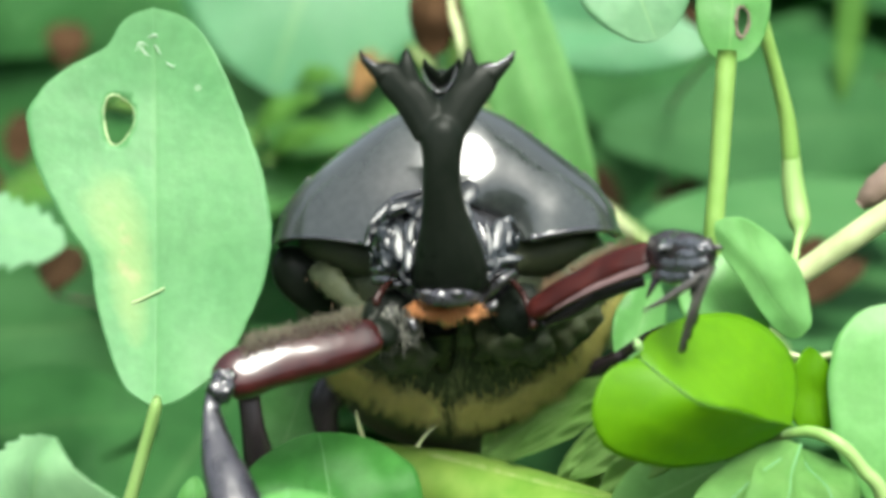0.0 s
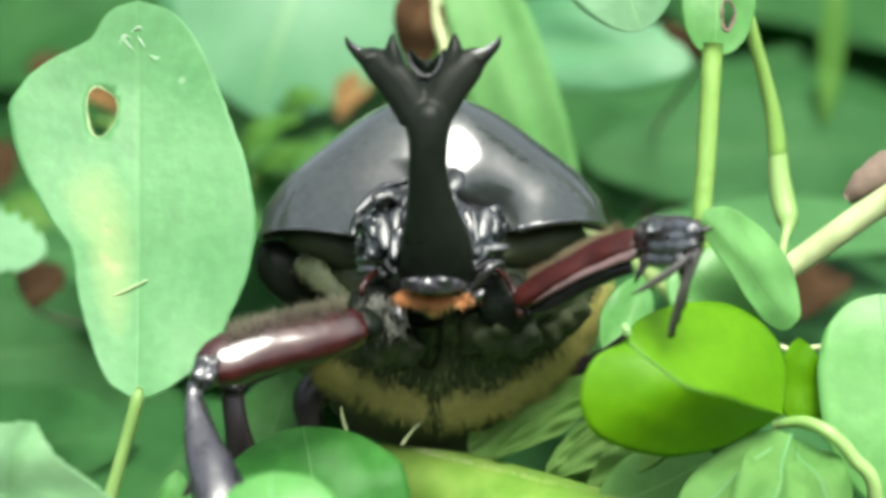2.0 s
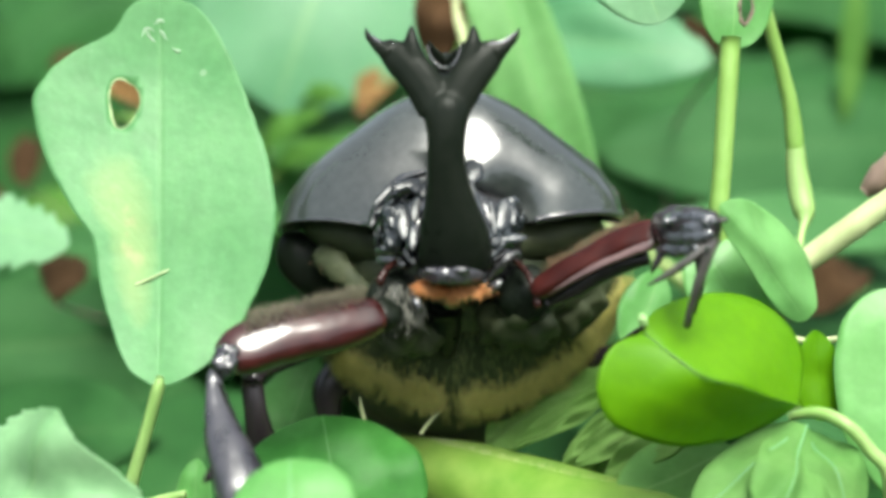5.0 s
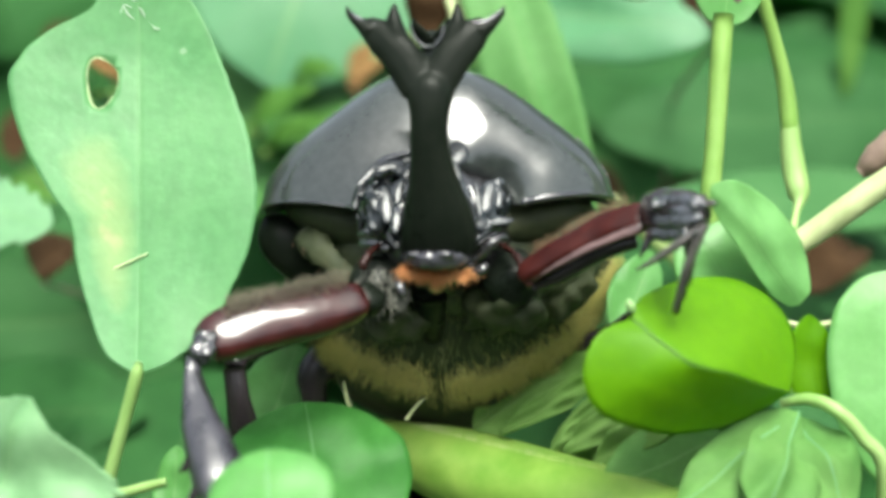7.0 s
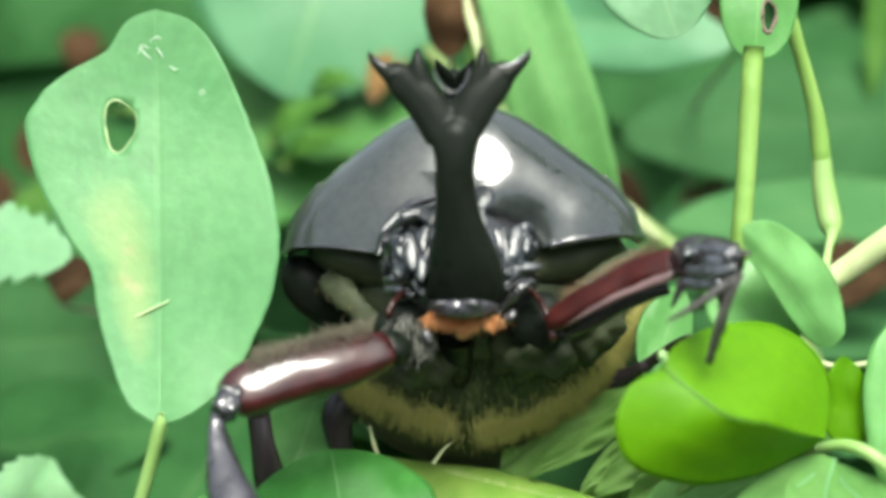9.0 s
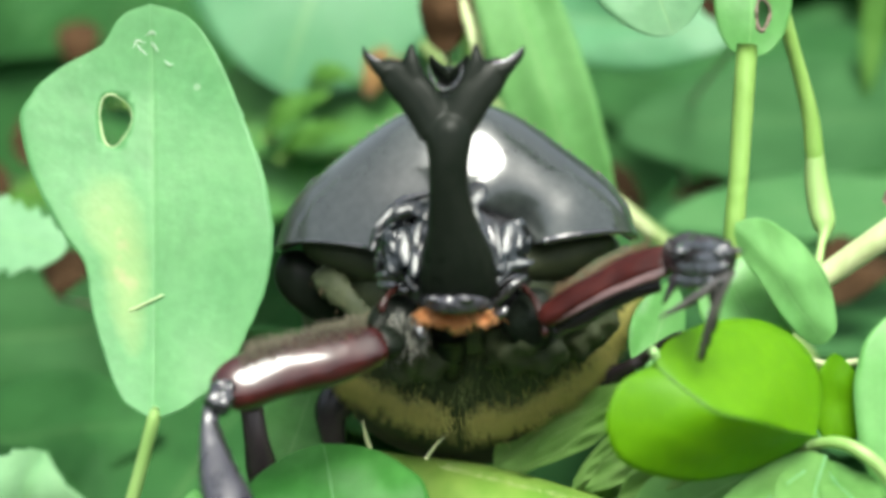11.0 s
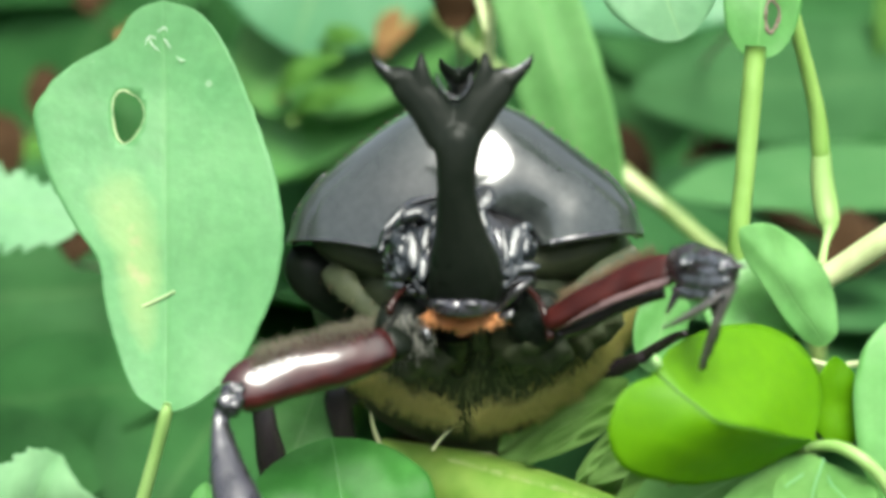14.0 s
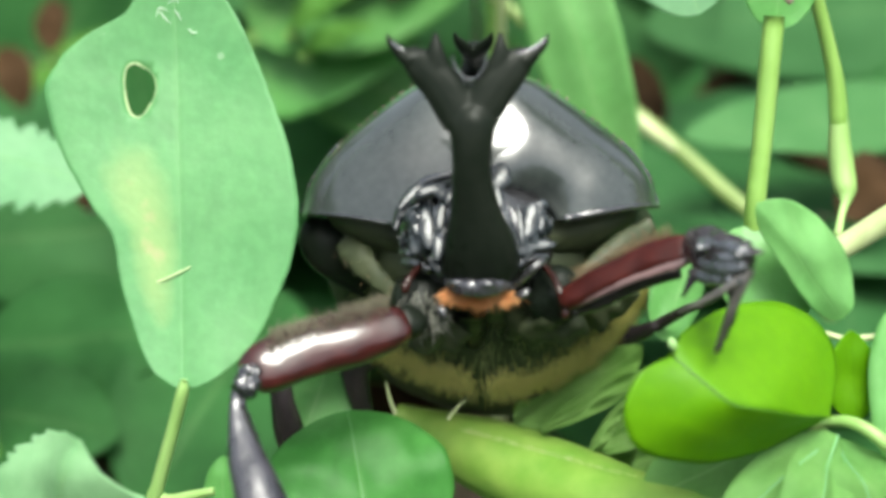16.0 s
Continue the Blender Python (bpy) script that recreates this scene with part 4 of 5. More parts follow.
    tube(bm, [((18.82, -18.6, 0.12), 0.34), ((17.12, -18.2, -1.16), 0.32), ((15.96, -17.4, -2.06), 0.26), ((14.48, -16.4, -2.97), 0.08)], 8)
    tube(bm, [((19.02, -18.8, 0.44), 0.34), ((18.50, -18.6, -0.76), 0.37), ((17.83, -17.8, -2.97), 0.34), ((17.10, -16.8, -5.84), 0.16)], 8)
    part("spur", bm, M_SPUR, right, "grey spurs at the end of the shin")
    roots, ways = [], []
    a, b = vec((7.61, -9.4, -2.20)), vec((14.47, -11.6, 1.66))
    for k in range(620):
        roots.append(a.lerp(b, rng.random()) + Vector((rng.uniform(-0.3, 0.3), rng.uniform(-0.4, 1.2), rng.uniform(-0.5, 0.5))))
        ways.append((-0.3, -0.1, 0.9))
    part("thigh_hair", fringe(bmesh.new(), roots, 0.9, 0.03, ways, 0.6, 15), M_BROWNHAIR, right, "brown fringe along the thigh")

    for name, a, b, nn in (("skin_hair", (-10.88, -1.6, -0.78), (-6.01, -5, -4.08), 45), ("skin_hair", (7.96, -4, -2.67), (13.49, -3, 0.96), 120)):
        roots = [vec(a).lerp(vec(b), rng.random()) + Vector((rng.uniform(-0.8, 0.8), rng.uniform(-0.8, 0.4), rng.uniform(-0.9, 0.9))) for k in range(nn)]
        part(name, fringe(bmesh.new(), roots, 1.0, 0.026, (0.1, -0.8, -0.4), 0.7, 16), M_BROWNHAIR, bt, "greyish hair under the shield")
    part("neck_skin", tube(bmesh.new(), [((-10.70, -1.5, -0.42), 0.7), ((-9.60, -2.6, -1.4), 1.15), ((-7.78, -4, -2.9), 0.85), ((-5.98, -5.6, -4.24), 0.5)], 12, flat=0.35, ripple=0.5, seed=6), M_BREAST, bt, "tan membrane fold under the shield")
    part("neck_skin", tube(bmesh.new(), [((13.94, -1, 1.06), 0.6), ((11.67, -3, -0.32), 1.0), ((9.27, -4.6, -1.98), 0.9), ((7.64, -5.4, -2.86), 0.5)], 12, flat=0.6, ripple=0.15), M_BELLY, bt, "tan membrane fold under the shield")
    # antennae
    for pts in ([(5.31, -7.5, -1.27), (6.13, -8.8, -2.22), (6.60, -9.6, -3.41), (6.85, -9.8, -4.48)], [(-4.13, -7.5, -1.27), (-4.87, -8.6, -2.05), (-5.20, -9, -2.78)]):
        base = vec(pts[0])
        pts = [vec(p) - base for p in pts]
        bm = tube(bmesh.new(), [(pts[0], 0.22), (pts[1], 0.26)] + [(p, 0.32) for p in pts[2:]], 10)
        blob(bm, pts[-1], (0.36, 0.42, 0.5))
        ant = part("antenna", bm, M_ANT, bt, "short reddish antenna")
        ant.location += base * MM
        ANTENNAE.append(ant)
    # palps
    for pts in ([(-1.71, -8, -3.46), (-2.43, -9, -4.29), (-2.12, -9.4, -5.14)], [(2.88, -8.2, -2.79), (4.38, -9, -1.26), (5.27, -8.6, -0.61)], [(2.45, -8.2, -3.89), (3.64, -9.2, -3.20), (4.16, -9.2, -2.77)]):
        part("palp", tube(bmesh.new(), [(p, r) for p, r in zip(pts, (0.35, 0.42, 0.25))], 8), M_HEAD, bt)

    # middle and hind legs behind, holding the stems
    for rows in ([((-8.37, 4, -5.01), 1.6), ((-10.62, 2, -2.70), 2.2), ((-12.42, 1, -0.99), 2.1), ((-13.36, 1, 0.42), 1.3), ((-13.73, 1, 0.99), 0.3)], [((-8.86, 4, -7.6), 1.2), ((-12.61, 3, -8.8), 1.2), ((-15.8, 1, -10.2), 1.1), ((-16.3, 0, -11.4), 0.9), ((-15.96, 0, -13.95), 1.0), ((-15.61, 1, -16.88), 1.3), ((-15.45, 2, -19.86), 0.8)],
                 [((-8.13, 8, -9.87), 1.5), ((-10.36, 8, -12.35), 1.6), ((-10.61, 8, -14.33), 1.2), ((-9.94, 9, -17.94), 0.9)],
                 [((10.71, 8, -10.36), 1.2), ((13.49, 6, -9.48), 0.8), ((15.21, 4, -8.23), 0.5), ((17.21, 1, -6.30), 0.42), ((18.10, -1, -5.51), 0.3)]):
        n = 3 if len(rows) == 5 and rows[0][1] < 1.5 else 4 if len(rows) > 5 else len(rows)
        leg = part("rear_leg", tube(bmesh.new(), rows[:n], 12, flat=0.75), M_HORN if rows[0][1] == 1.6 else M_LEG, bt, "black walking leg")
        if len(rows) > n:
            part("shin", tube(bmesh.new(), [(rows[n - 1][0], rows[n - 1][1] * 1.05)] + rows[n:], 12, flat=0.75), M_LEG, leg)
    return bt


# ---- the plants round the beetle ----
def build_holed_leaf():
    pl = thing("leaf_plant", grounded((-25.30, -6, -19.61)), "tall pale green leaf with an insect hole on thin stalk", "plant")
    k = 0.0452
    left = [(0, 0), (0.02, 25 * k), (0.05, 52 * k), (0.15, 82 * k), (0.25, 102 * k), (0.30, 108 * k), (0.36, 114 * k), (0.45, 155 * k), (0.6, 208 * k), (0.72, 226 * k), (0.79, 202 * k), (0.85, 156 * k), (0.888, 104 * k), (0.905, 84 * k), (0.95, 64 * k), (0.98, 42 * k), (1, 0)]
    right = [(0, 0), (0.01, 30 * k), (0.03, 62 * k), (0.1, 122 * k), (0.2, 163 * k), (0.3, 194 * k), (0.42, 208 * k), (0.55, 196 * k), (0.7, 162 * k), (0.82, 130 * k), (0.91, 98 * k), (0.955, 74 * k), (0.98, 48 * k), (1, 0)]
    bm = leaf_bm((-22.63, -7.7, -11.23), (-24.19, 0.6, 20.96), (0.05, -1, 0.25), left, right, fold=5, sag=-0.9, nu=90, nv=22, wave=0.5, hole=(0.72, -3.0, 1.22, 2.1), seed=3, ragged=0.011)
    lf = part("leaf", bm, L_PALE, pl, "pale green leaf blade with yellow patch")
    add_rib(lf, 0.03)
    rim = HOLES[3]
    mid = sum(p.x for p in rim) / len(rim)
    part("hole_edge", tube(bmesh.new(), [(tuple(p), 0.01 + 0.035 * random.random() + (0.04 if p.x < mid else 0.0)) for p in rim + rim[:1]], 6, 2, ripple=0.8), M_STRAW, lf, "pale healed edge of the hole")
    for a, b, c in (((-25.57, 0, 17.22), (-25.21, 0.05, 18.02), (-24.55, 0, 17.78)), ((-24.58, 0.15, 18.36), (-24.02, 0.2, 18.74), (-23.73, 0.15, 18.46)), ((-25.20, 0, 17.87), (-24.92, 0, 17.31), (-24.36, 0, 16.85)), ((-24.10, 0.1, 17.89), (-23.81, 0.05, 17.60), (-23.52, 0, 17.03)), ((-23.04, -0.1, 16.46), (-22.57, -0.1, 16.09), (-22.29, -0.1, 16.18))):
        part("scratch", tube(bmesh.new(), [(a, 0.02), (b, 0.06), (c, 0.02)], 5, 4, ripple=0.9), M_WHITE, lf, "whitish scratch on the blade")
    bm = tube(bmesh.new(), [((-26.27, -4.6, -3.78), 0.07), ((-24.40, -4.95, -3.01), 0.10), ((-22.37, -4.75, -2.02), 0.06)], 6)
    part("straw", bm, M_STRAW, lf, "bit of dry straw stuck on the blade")
    p = (-26.81, -5, -24.39)
    stem(pl, M_STALK, [((-22.37, -8.15, -10.27), 0.25), ((-22.57, -8, -11.33), 0.5), ((-23.41, -7.3, -14.03), 0.5), ((-24.43, -6.6, -17.21), 0.52), ((-25.46, -5.9, -20.43), 0.56), (p, 0.6), (grounded(p), 0.8)], "thin yellow-green stalk")
    stem(pl, M_STALK, [((-25.94, -5.6, -20.16), 0.5), ((-24.34, -6, -20.62), 0.42), ((-22.27, -6.4, -20.10), 0.4), ((-20.56, -6.8, -19.59), 0.3)], "short side stem", name="side_stem")
    leaf(pl, L_FROST, (-26.34, -5.8, -20.40), (-28.02, -9, -22.19), (0.1, -0.8, 0.6), 2.4, 2.2, ROUND, "small pale leaf at the stalk's node", name="small_leaf", rib=0.05, fold=-8)


def build_right_plant():
    pl = thing("vine_plant", grounded((33.52, 6, -21.55)), "leafy green vine with pale stems and rounded leaves", "plant")
    # stems
    stem(pl, M_STEM, [((23.46, 0.7, 17.41), 0.85), ((23.11, 0.6, 12.24), 0.85), ((22.77, 0.5, 7.07), 0.8), ((22.39, 0.5, 1.92), 0.85), ((22.66, 2, -3.74), 0.9), (grounded((23.01, 4, -5.73)), 1.1)], "upright green stem")
    stem(pl, M_STEM, [((25.70, 3.0, 24.89), 0.6), ((27.24, 4.0, 19.30), 0.6), ((28.52, 5.0, 15.57), 0.62), ((29.57, 5.8, 12.00), 0.72), ((30.00, 6.2, 9.10), 0.8), ((30.19, 6.4, 7.16), 0.6), ((30.36, 6.3, 5.68), 0.2)], "curved green side stem")
    stem(pl, M_STALK, [((29.82, 6.3, 11.07), 0.55), ((30.07, 6.3, 8.77), 0.8), ((30.19, 6.4, 6.91), 0.95), ((30.49, 6.2, 4.70), 1.05), ((30.69, 5.6, 3.07), 0.95), ((30.60, 5.0, 2.18), 0.5), ((30.22, 4.4, 1.26), 0.34), ((29.61, 3.0, -0.52), 0.4)], "swollen pale foot of the side stem")
    stem(pl, M_STEM2, [((29.07, 2.5, -1.86), 1.0), ((31.09, 2, -0.43), 1.05), ((33.68, 1, 1.60), 1.1), ((37.15, 0, 4.15), 1.1), ((42.65, -3, 7.79), 1.2), ((50.45, -4, 8.63), 1.2)], "pale slanting stem")
    bm = tube(bmesh.new(), [((35.15, 3, 4.59), 0.5), ((36.48, 2.6, 5.76), 1.3), ((38.68, 2, 7.16), 1.6), ((42.14, 1, 9.45), 1.2)], 9, ripple=0.3)
    part("dry_sheath", bm, M_BARK, pl, "brown dry bud at the stem")
    stem(pl, M_STALK, [((26.62, -7.5, -13.31), 0.35), ((28.45, -9, -12.88), 0.48), ((30.15, -10.5, -13.53), 0.52), ((31.95, -10.5, -15.46), 0.55), ((33.81, -10, -18.88), 0.6), (grounded((34.82, -8, -20.95)), 1.1)], "pale leaf stalk")
    # bright folded leaf
    crease = [(14.25, -15, -6.42), (16.57, -16, -8.24), (18.55, -16.4, -9.64), (21.17, -15.4, -10.30), (23.93, -13, -11.36), (26.71, -10, -12.21)]
    upper = [(14.25, -15, -6.42), (15.27, -13.5, -4.96), (17.95, -11, -3.96), (21.82, -8.5, -3.66), (24.96, -7, -4.72), (27.04, -6.6, -6.59), (27.72, -7.5, -9.18), (26.71, -10, -12.21)]
    lower = [(14.25, -15, -6.42), (11.83, -16.4, -7.48), (10.76, -17, -10.07), (11.53, -16.6, -12.62), (13.81, -15.2, -14.06), (17.47, -12.8, -15.07), (21.65, -10.6, -14.72), (24.94, -9.2, -13.64), (26.71, -10, -12.21)]
    part("leaf", folded_leaf_bm(crease, upper, lower, (0.2, -0.2)), L_VIVID, pl, "bright yellow-green leaf folded along its midrib")
    part("midrib", tube(bmesh.new(), [((x, y - 0.05, z), 0.09 - 0.012 * i) for i, (x, y, z) in enumerate(crease)], 6, 5), M_CREASE, pl.children[-1], "dark green crease")
    part("leaf_joint", tube(bmesh.new(), [((14.35, -15.2, -5.84), 0.3), ((14.20, -15.4, -5.46), 0.34), ((14.05, -15.3, -5.05), 0.1)], 8), M_SCAR, pl, "whitish joint at the leaf's base")
    # oval leaf above it
    leaf(pl, L_OVAL, (28.75, -4, -6.01), (21.52, -6, 3.34), (-0.3, -0.72, 0.62), 1.5, 3.7, ROUND, "smooth oval green leaf with a turned-down edge", fold=-15, sag=0.5, wave=0.9, seed=1.4)
    leaf(pl, L_OVAL, (25.08, -2, -7.30), (20.58, 0, 0.51), (-0.1, -0.75, 0.65), 3.6, 3.6, ROUND, "shaded leaf behind the bright one", sag=0.6)
    stem(pl, M_STEM2, [((26.66, -3, -6.99), 0.2), ((29.03, -3, -7.69), 0.25), ((31.20, -3.5, -7.49), 0.27), ((33.82, -3.5, -6.93), 0.3)], "thin pale side stalk")
    # large leaf at the edge
    leaf(pl, L_OVAL, (35.98, -4, -3.21), (36.22, -8, -20.30), (-0.1, -0.95, 0.4), 6.2, 5.6, ROUND, "broad green leaf at the vine's side", rib=0.12, fold=6, sag=0.8)
    leaf(pl, L_VIVID, (29.95, -5, -13.94), (29.23, -5, -6.68), (0.1, -1, 0.1), 2.3, 1.9, OVAL, "small green lobe")
    # lower leaves
    for tip, way, w, sd in (((17.91, -14.0, -20.31), (-0.25, -0.9, 0.45), 3.0, 2.2), ((23.30, -17.0, -20.99), (0.1, -0.95, 0.4), 3.3, 4.7), ((29.96, -14.0, -20.73), (0.15, -0.85, 0.55), 3.1, 7.9)):
        leaf(pl, L_CRUMP, (27.50, -9.0, -14.01), tip, way, w, w * 0.9, OVAL, "drooping matte leaf with whitish midrib", rib=0.11, fold=-17, sag=1.0, wave=1.0, nu=44, nv=12, seed=sd)
    leaf(pl, L_CRUMP, (23.06, -3, -16.36), (13.16, -6, -20.41), (0, -0.8, 0.7), 4.5, 3.6, OVAL, "shaded lower leaf")
    # leaves at the top
    leaf(pl, L_MID, (23.57, 0.5, 16.44), (24.46, 2, 28.01), (0.0, -1, 0.15), 3.0, 3.2, ROUND, "leaf with a reddish hole at stem's end", hole=(0.30, 0.9, 0.55, 1.3), nu=50, nv=14, seed=11)
    rim = HOLES[11]
    part("hole_edge", tube(bmesh.new(), [(tuple(p), 0.08 + 0.10 * random.random()) for p in rim + rim[:1]], 6, 2, ripple=0.6), M_BARK, pl, "tan dead edge of a hole")
    leaf(pl, L_WHITE, (12.58, -3, 27.84), (16.75, -5.8, 17.60), (0.0, -1, 0.35), 5.0, 4.6, ROUND, "light green leaf hanging from above", sag=0.8)


def build_lower_plants():
    pl = thing("succulent_plant", grounded((16.81, -2, -21.08)), "thick bright green stem with hairy edge under the beetle", "plant")
    p = (22.57, -8, -24.45)
    stem(pl, M_THICK, [((-7.14, 8, -17.06), 0.9), ((-3.15, 7, -18.9), 2.4), ((1.74, 4.5, -20.2), 3.45), ((6.89, 1.5, -21.3), 3.7), ((12.12, -3, -22.2), 3.7), ((17.61, -6, -23.4), 3.6), (p, 3.0), (grounded(p, (12, 6, 0)), 2.8)], "thick bright yellow-green stem")
    bm = bmesh.new()
    tube(bm, [((-6.70, 1.5, -15.44), 0.2), ((-7.17, 1.4, -14.11), 0.15), ((-7.45, 1.3, -12.63), 0.04)], 7)
    tube(bm, [((-2.30, 1, -15.71), 0.16), ((-1.50, 0.6, -14.58), 0.1), ((-0.75, 0.4, -13.90), 0.03)], 7)
    part("bract", bm, M_STEM2, pl, "pale pointed bracts")
    roots = []
    rng = random.Random(21)
    for k in range(240):
        a = rng.random()
        roots.append(vec((-1.11, -1, -16.16)).lerp(vec((16.41, -5, -19.86)), a))
    part("stem_hair", fringe(bmesh.new(), roots, 0.6, 0.018, (0.2, -0.2, 1), 0.5, 22), M_STEM2, pl)
    leaf(pl, L_BRACT, (3.18, 4, -16.80), (14.22, 6, -10.70), (0.15, -0.8, 0.6), 2.6, 2.6, OVAL, "dull green leaf under the belly", sag=0.6, wave=1.6, seed=3.1)
    leaf(pl, L_BRACT, (10.16, 1, -19.71), (16.17, 4, -13.43), (0.1, -0.9, 0.4), 2.2, 2.6, OVAL, "dull green crumpled leaf", wave=1.8, seed=6.3)
    for b, t, w, sd in (((5.50, 2, -17.02), (14.62, 3, -11.89), 1.2, 1.7), ((10.55, 0, -18.15), (17.55, 0, -14.19), 1.3, 5.2), ((9.45, 1, -18.53), (14.27, 2, -13.94), 0.9, 8.8), ((12.68, -2, -18.79), (19.64, -3, -14.99), 1.5, 2.9)):
        leaf(pl, L_BRACT, b, t, (0.1, -0.85, 0.5), w, w * 0.8, BLADE, "narrow olive bract", name="bract", wave=0.9, fold=14, seed=sd)
    leaf(pl, L_MID, (16.15, 0, -21.42), (19.87, 3, -15.24), (-0.2, -0.9, 0.4), 3.0, 3.6, ROUND, "green leaf in shade")
    leaf(pl, L_MID, (15.69, 4, -9.58), (18.65, 8, -1.93), (0.2, -0.9, 0.2), 2.6, 2.2, OVAL, "pale leaf beside the belly")

    p2 = thing("round_leaf_plant", grounded((-9.96, -6, -20.41)), "low plant with round glossy deep green leaves", "plant")
    leaf(p2, L_DARK, (-7.91, -10, -23.61), (-10.13, -4, -13.61), (0.1, -0.75, 0.7), 7.6, 7.4, ROUND, "round deep green leaf", rib=0.04, sag=0.8, fold=-4, wave=0.6, nu=60, nv=18, seed=5.5)
    leaf(p2, L_MID, (-9.91, -28, -19.45), (-10.57, -24, -14.59), (-0.1, -0.75, 0.7), 4.0, 4.2, ROUND, "small light green leaf", rib=0.1, sag=0.5, fold=-5)
    leaf(p2, L_MID, (-19.86, -8, -22.70), (-19.83, -6, -16.94), (-0.3, -0.9, 0.3), 1.8, 1.4, OVAL, "narrow pale leaf")
    leaf(p2, L_MID, (-15.57, 8, -20.28), (-12.20, 12, -10.16), (-0.1, -0.95, 0.3), 4.0, 3.6, OVAL, "shaded leaf behind the shin")
    stem(p2, M_STEM, [((-7.91, -10, -23.40), 0.7), (grounded((-8.05, -8, -24.45)), 0.9)])

    p3 = thing("toothed_plant", grounded((-30.62, -18, -18.40)), "light green plant with toothed leaves", "plant")
    k = 0.038
    right = [(0, 30 * k), (0.3, 210 * k), (0.6, 230 * k), (0.76, 205 * k), (0.83, 120 * k), (0.9, 62 * k), (1, 4 * k)]
    left = [(0, 30 * k), (0.3, 180 * k), (0.5, 190 * k), (0.8, 130 * k), (0.9, 82 * k), (0.97, 30 * k), (1, 4 * k)]
    part("leaf", leaf_bm((-32.43, -20, -22.39), (-27.31, -20, -11.69), (0.1, -0.6, 0.8), left, right, fold=-24, teeth=(10, 0.14), nu=170, nv=10, wave=1.4, seed=4, ragged=0.05), L_FROST, p3, "light toothed leaf")
    add_rib(p3.children[0], 0.13)
    stem(p3, M_STEM, [((-32.43, -20, -22.39), 0.6), (grounded((-33.43, -18, -23.61)), 0.8)])
    p4 = thing("toothed_plant", grounded((-49.88, 34, -2.30)), "pale whitish-green toothed leaf plant", "plant")
    leaf(p4, L_WHITE, (-57.08, 36, 4.85), (-39.63, 32, 0.06), (0.05, -0.8, 0.7), 4.8, 6.4, ROUND, "whitish toothed leaf", rib=0.15, teeth=(9, 0.34), nu=140)
    stem(p4, M_STEM, [((-57.08, 36, 4.85), 0.7), (grounded((-58.38, 38, 2.48)), 0.9)])


def build_background():
    # broad leaves that can be told apart behind the beetle
    def plant(label, base, parts_):
        pl = thing("undergrowth_plant", grounded(base), label, "plant", "undergrowth plants")
        for a in parts_:
            mat_, b, t, n, wl, shp, lab = a
            leaf(pl, mat_, b, t, n, wl, wl, shp, lab, sag=2.5, fold=3, wave=1.2, thick=0.35, nu=24, nv=6, seed=wl)
            back = tuple(vec(b) + Vector((0, 55, 4)))
            stem(pl, M_STEM, [(b, 0.9), (tuple(vec(b).lerp(vec(back), 0.6)), 0.9), (back, 1.0), (grounded(back), 1.2)], seg=8)
        return pl
    plant("broad pale green leaf behind the beetle", (-21.98, 100, 53.36), [(L_PALE2, (-10.5, 112, 68.0), (-25.5, 95, 20.3), (0.1, -0.9, 0.5), 23, ROUND, "broad pale leaf")])
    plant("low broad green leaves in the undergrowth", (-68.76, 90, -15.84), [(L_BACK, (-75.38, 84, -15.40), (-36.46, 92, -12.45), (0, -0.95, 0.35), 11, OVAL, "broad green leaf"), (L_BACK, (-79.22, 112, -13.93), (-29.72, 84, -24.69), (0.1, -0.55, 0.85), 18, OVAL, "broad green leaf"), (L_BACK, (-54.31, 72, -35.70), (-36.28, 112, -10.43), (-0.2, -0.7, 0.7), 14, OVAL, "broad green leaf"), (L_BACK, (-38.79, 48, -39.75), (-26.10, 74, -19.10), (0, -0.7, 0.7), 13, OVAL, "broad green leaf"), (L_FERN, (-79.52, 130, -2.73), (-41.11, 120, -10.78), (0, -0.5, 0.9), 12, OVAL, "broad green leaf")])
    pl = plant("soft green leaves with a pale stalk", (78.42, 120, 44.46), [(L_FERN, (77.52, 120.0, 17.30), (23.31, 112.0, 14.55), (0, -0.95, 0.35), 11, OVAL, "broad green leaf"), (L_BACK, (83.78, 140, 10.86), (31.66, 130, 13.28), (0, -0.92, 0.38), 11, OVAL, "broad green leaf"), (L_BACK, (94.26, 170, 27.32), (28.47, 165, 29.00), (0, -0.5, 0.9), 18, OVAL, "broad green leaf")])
    leaf(pl, L_OLIVE, (64.32, 118.0, 45.01), (61.83, 116.0, 20.14), (0.1, -1, 0.2), 2.2, 2.0, BLADE, "narrow olive blade", sag=1)
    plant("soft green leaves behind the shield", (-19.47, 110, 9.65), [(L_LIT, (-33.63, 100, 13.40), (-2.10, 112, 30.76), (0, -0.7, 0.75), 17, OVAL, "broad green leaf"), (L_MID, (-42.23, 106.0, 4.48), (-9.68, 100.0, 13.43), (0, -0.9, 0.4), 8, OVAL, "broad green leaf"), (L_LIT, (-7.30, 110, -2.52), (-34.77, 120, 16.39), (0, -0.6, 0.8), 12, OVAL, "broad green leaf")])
    plant("broad green leaf in the undergrowth", (4.0, 92, 24.0), [(L_PALE2, (4.50, 92.0, 30.12), (34.74, 78.0, 25.34), (0.0, -0.95, 0.3), 7.0, ROUND, "broad pale leaf")])
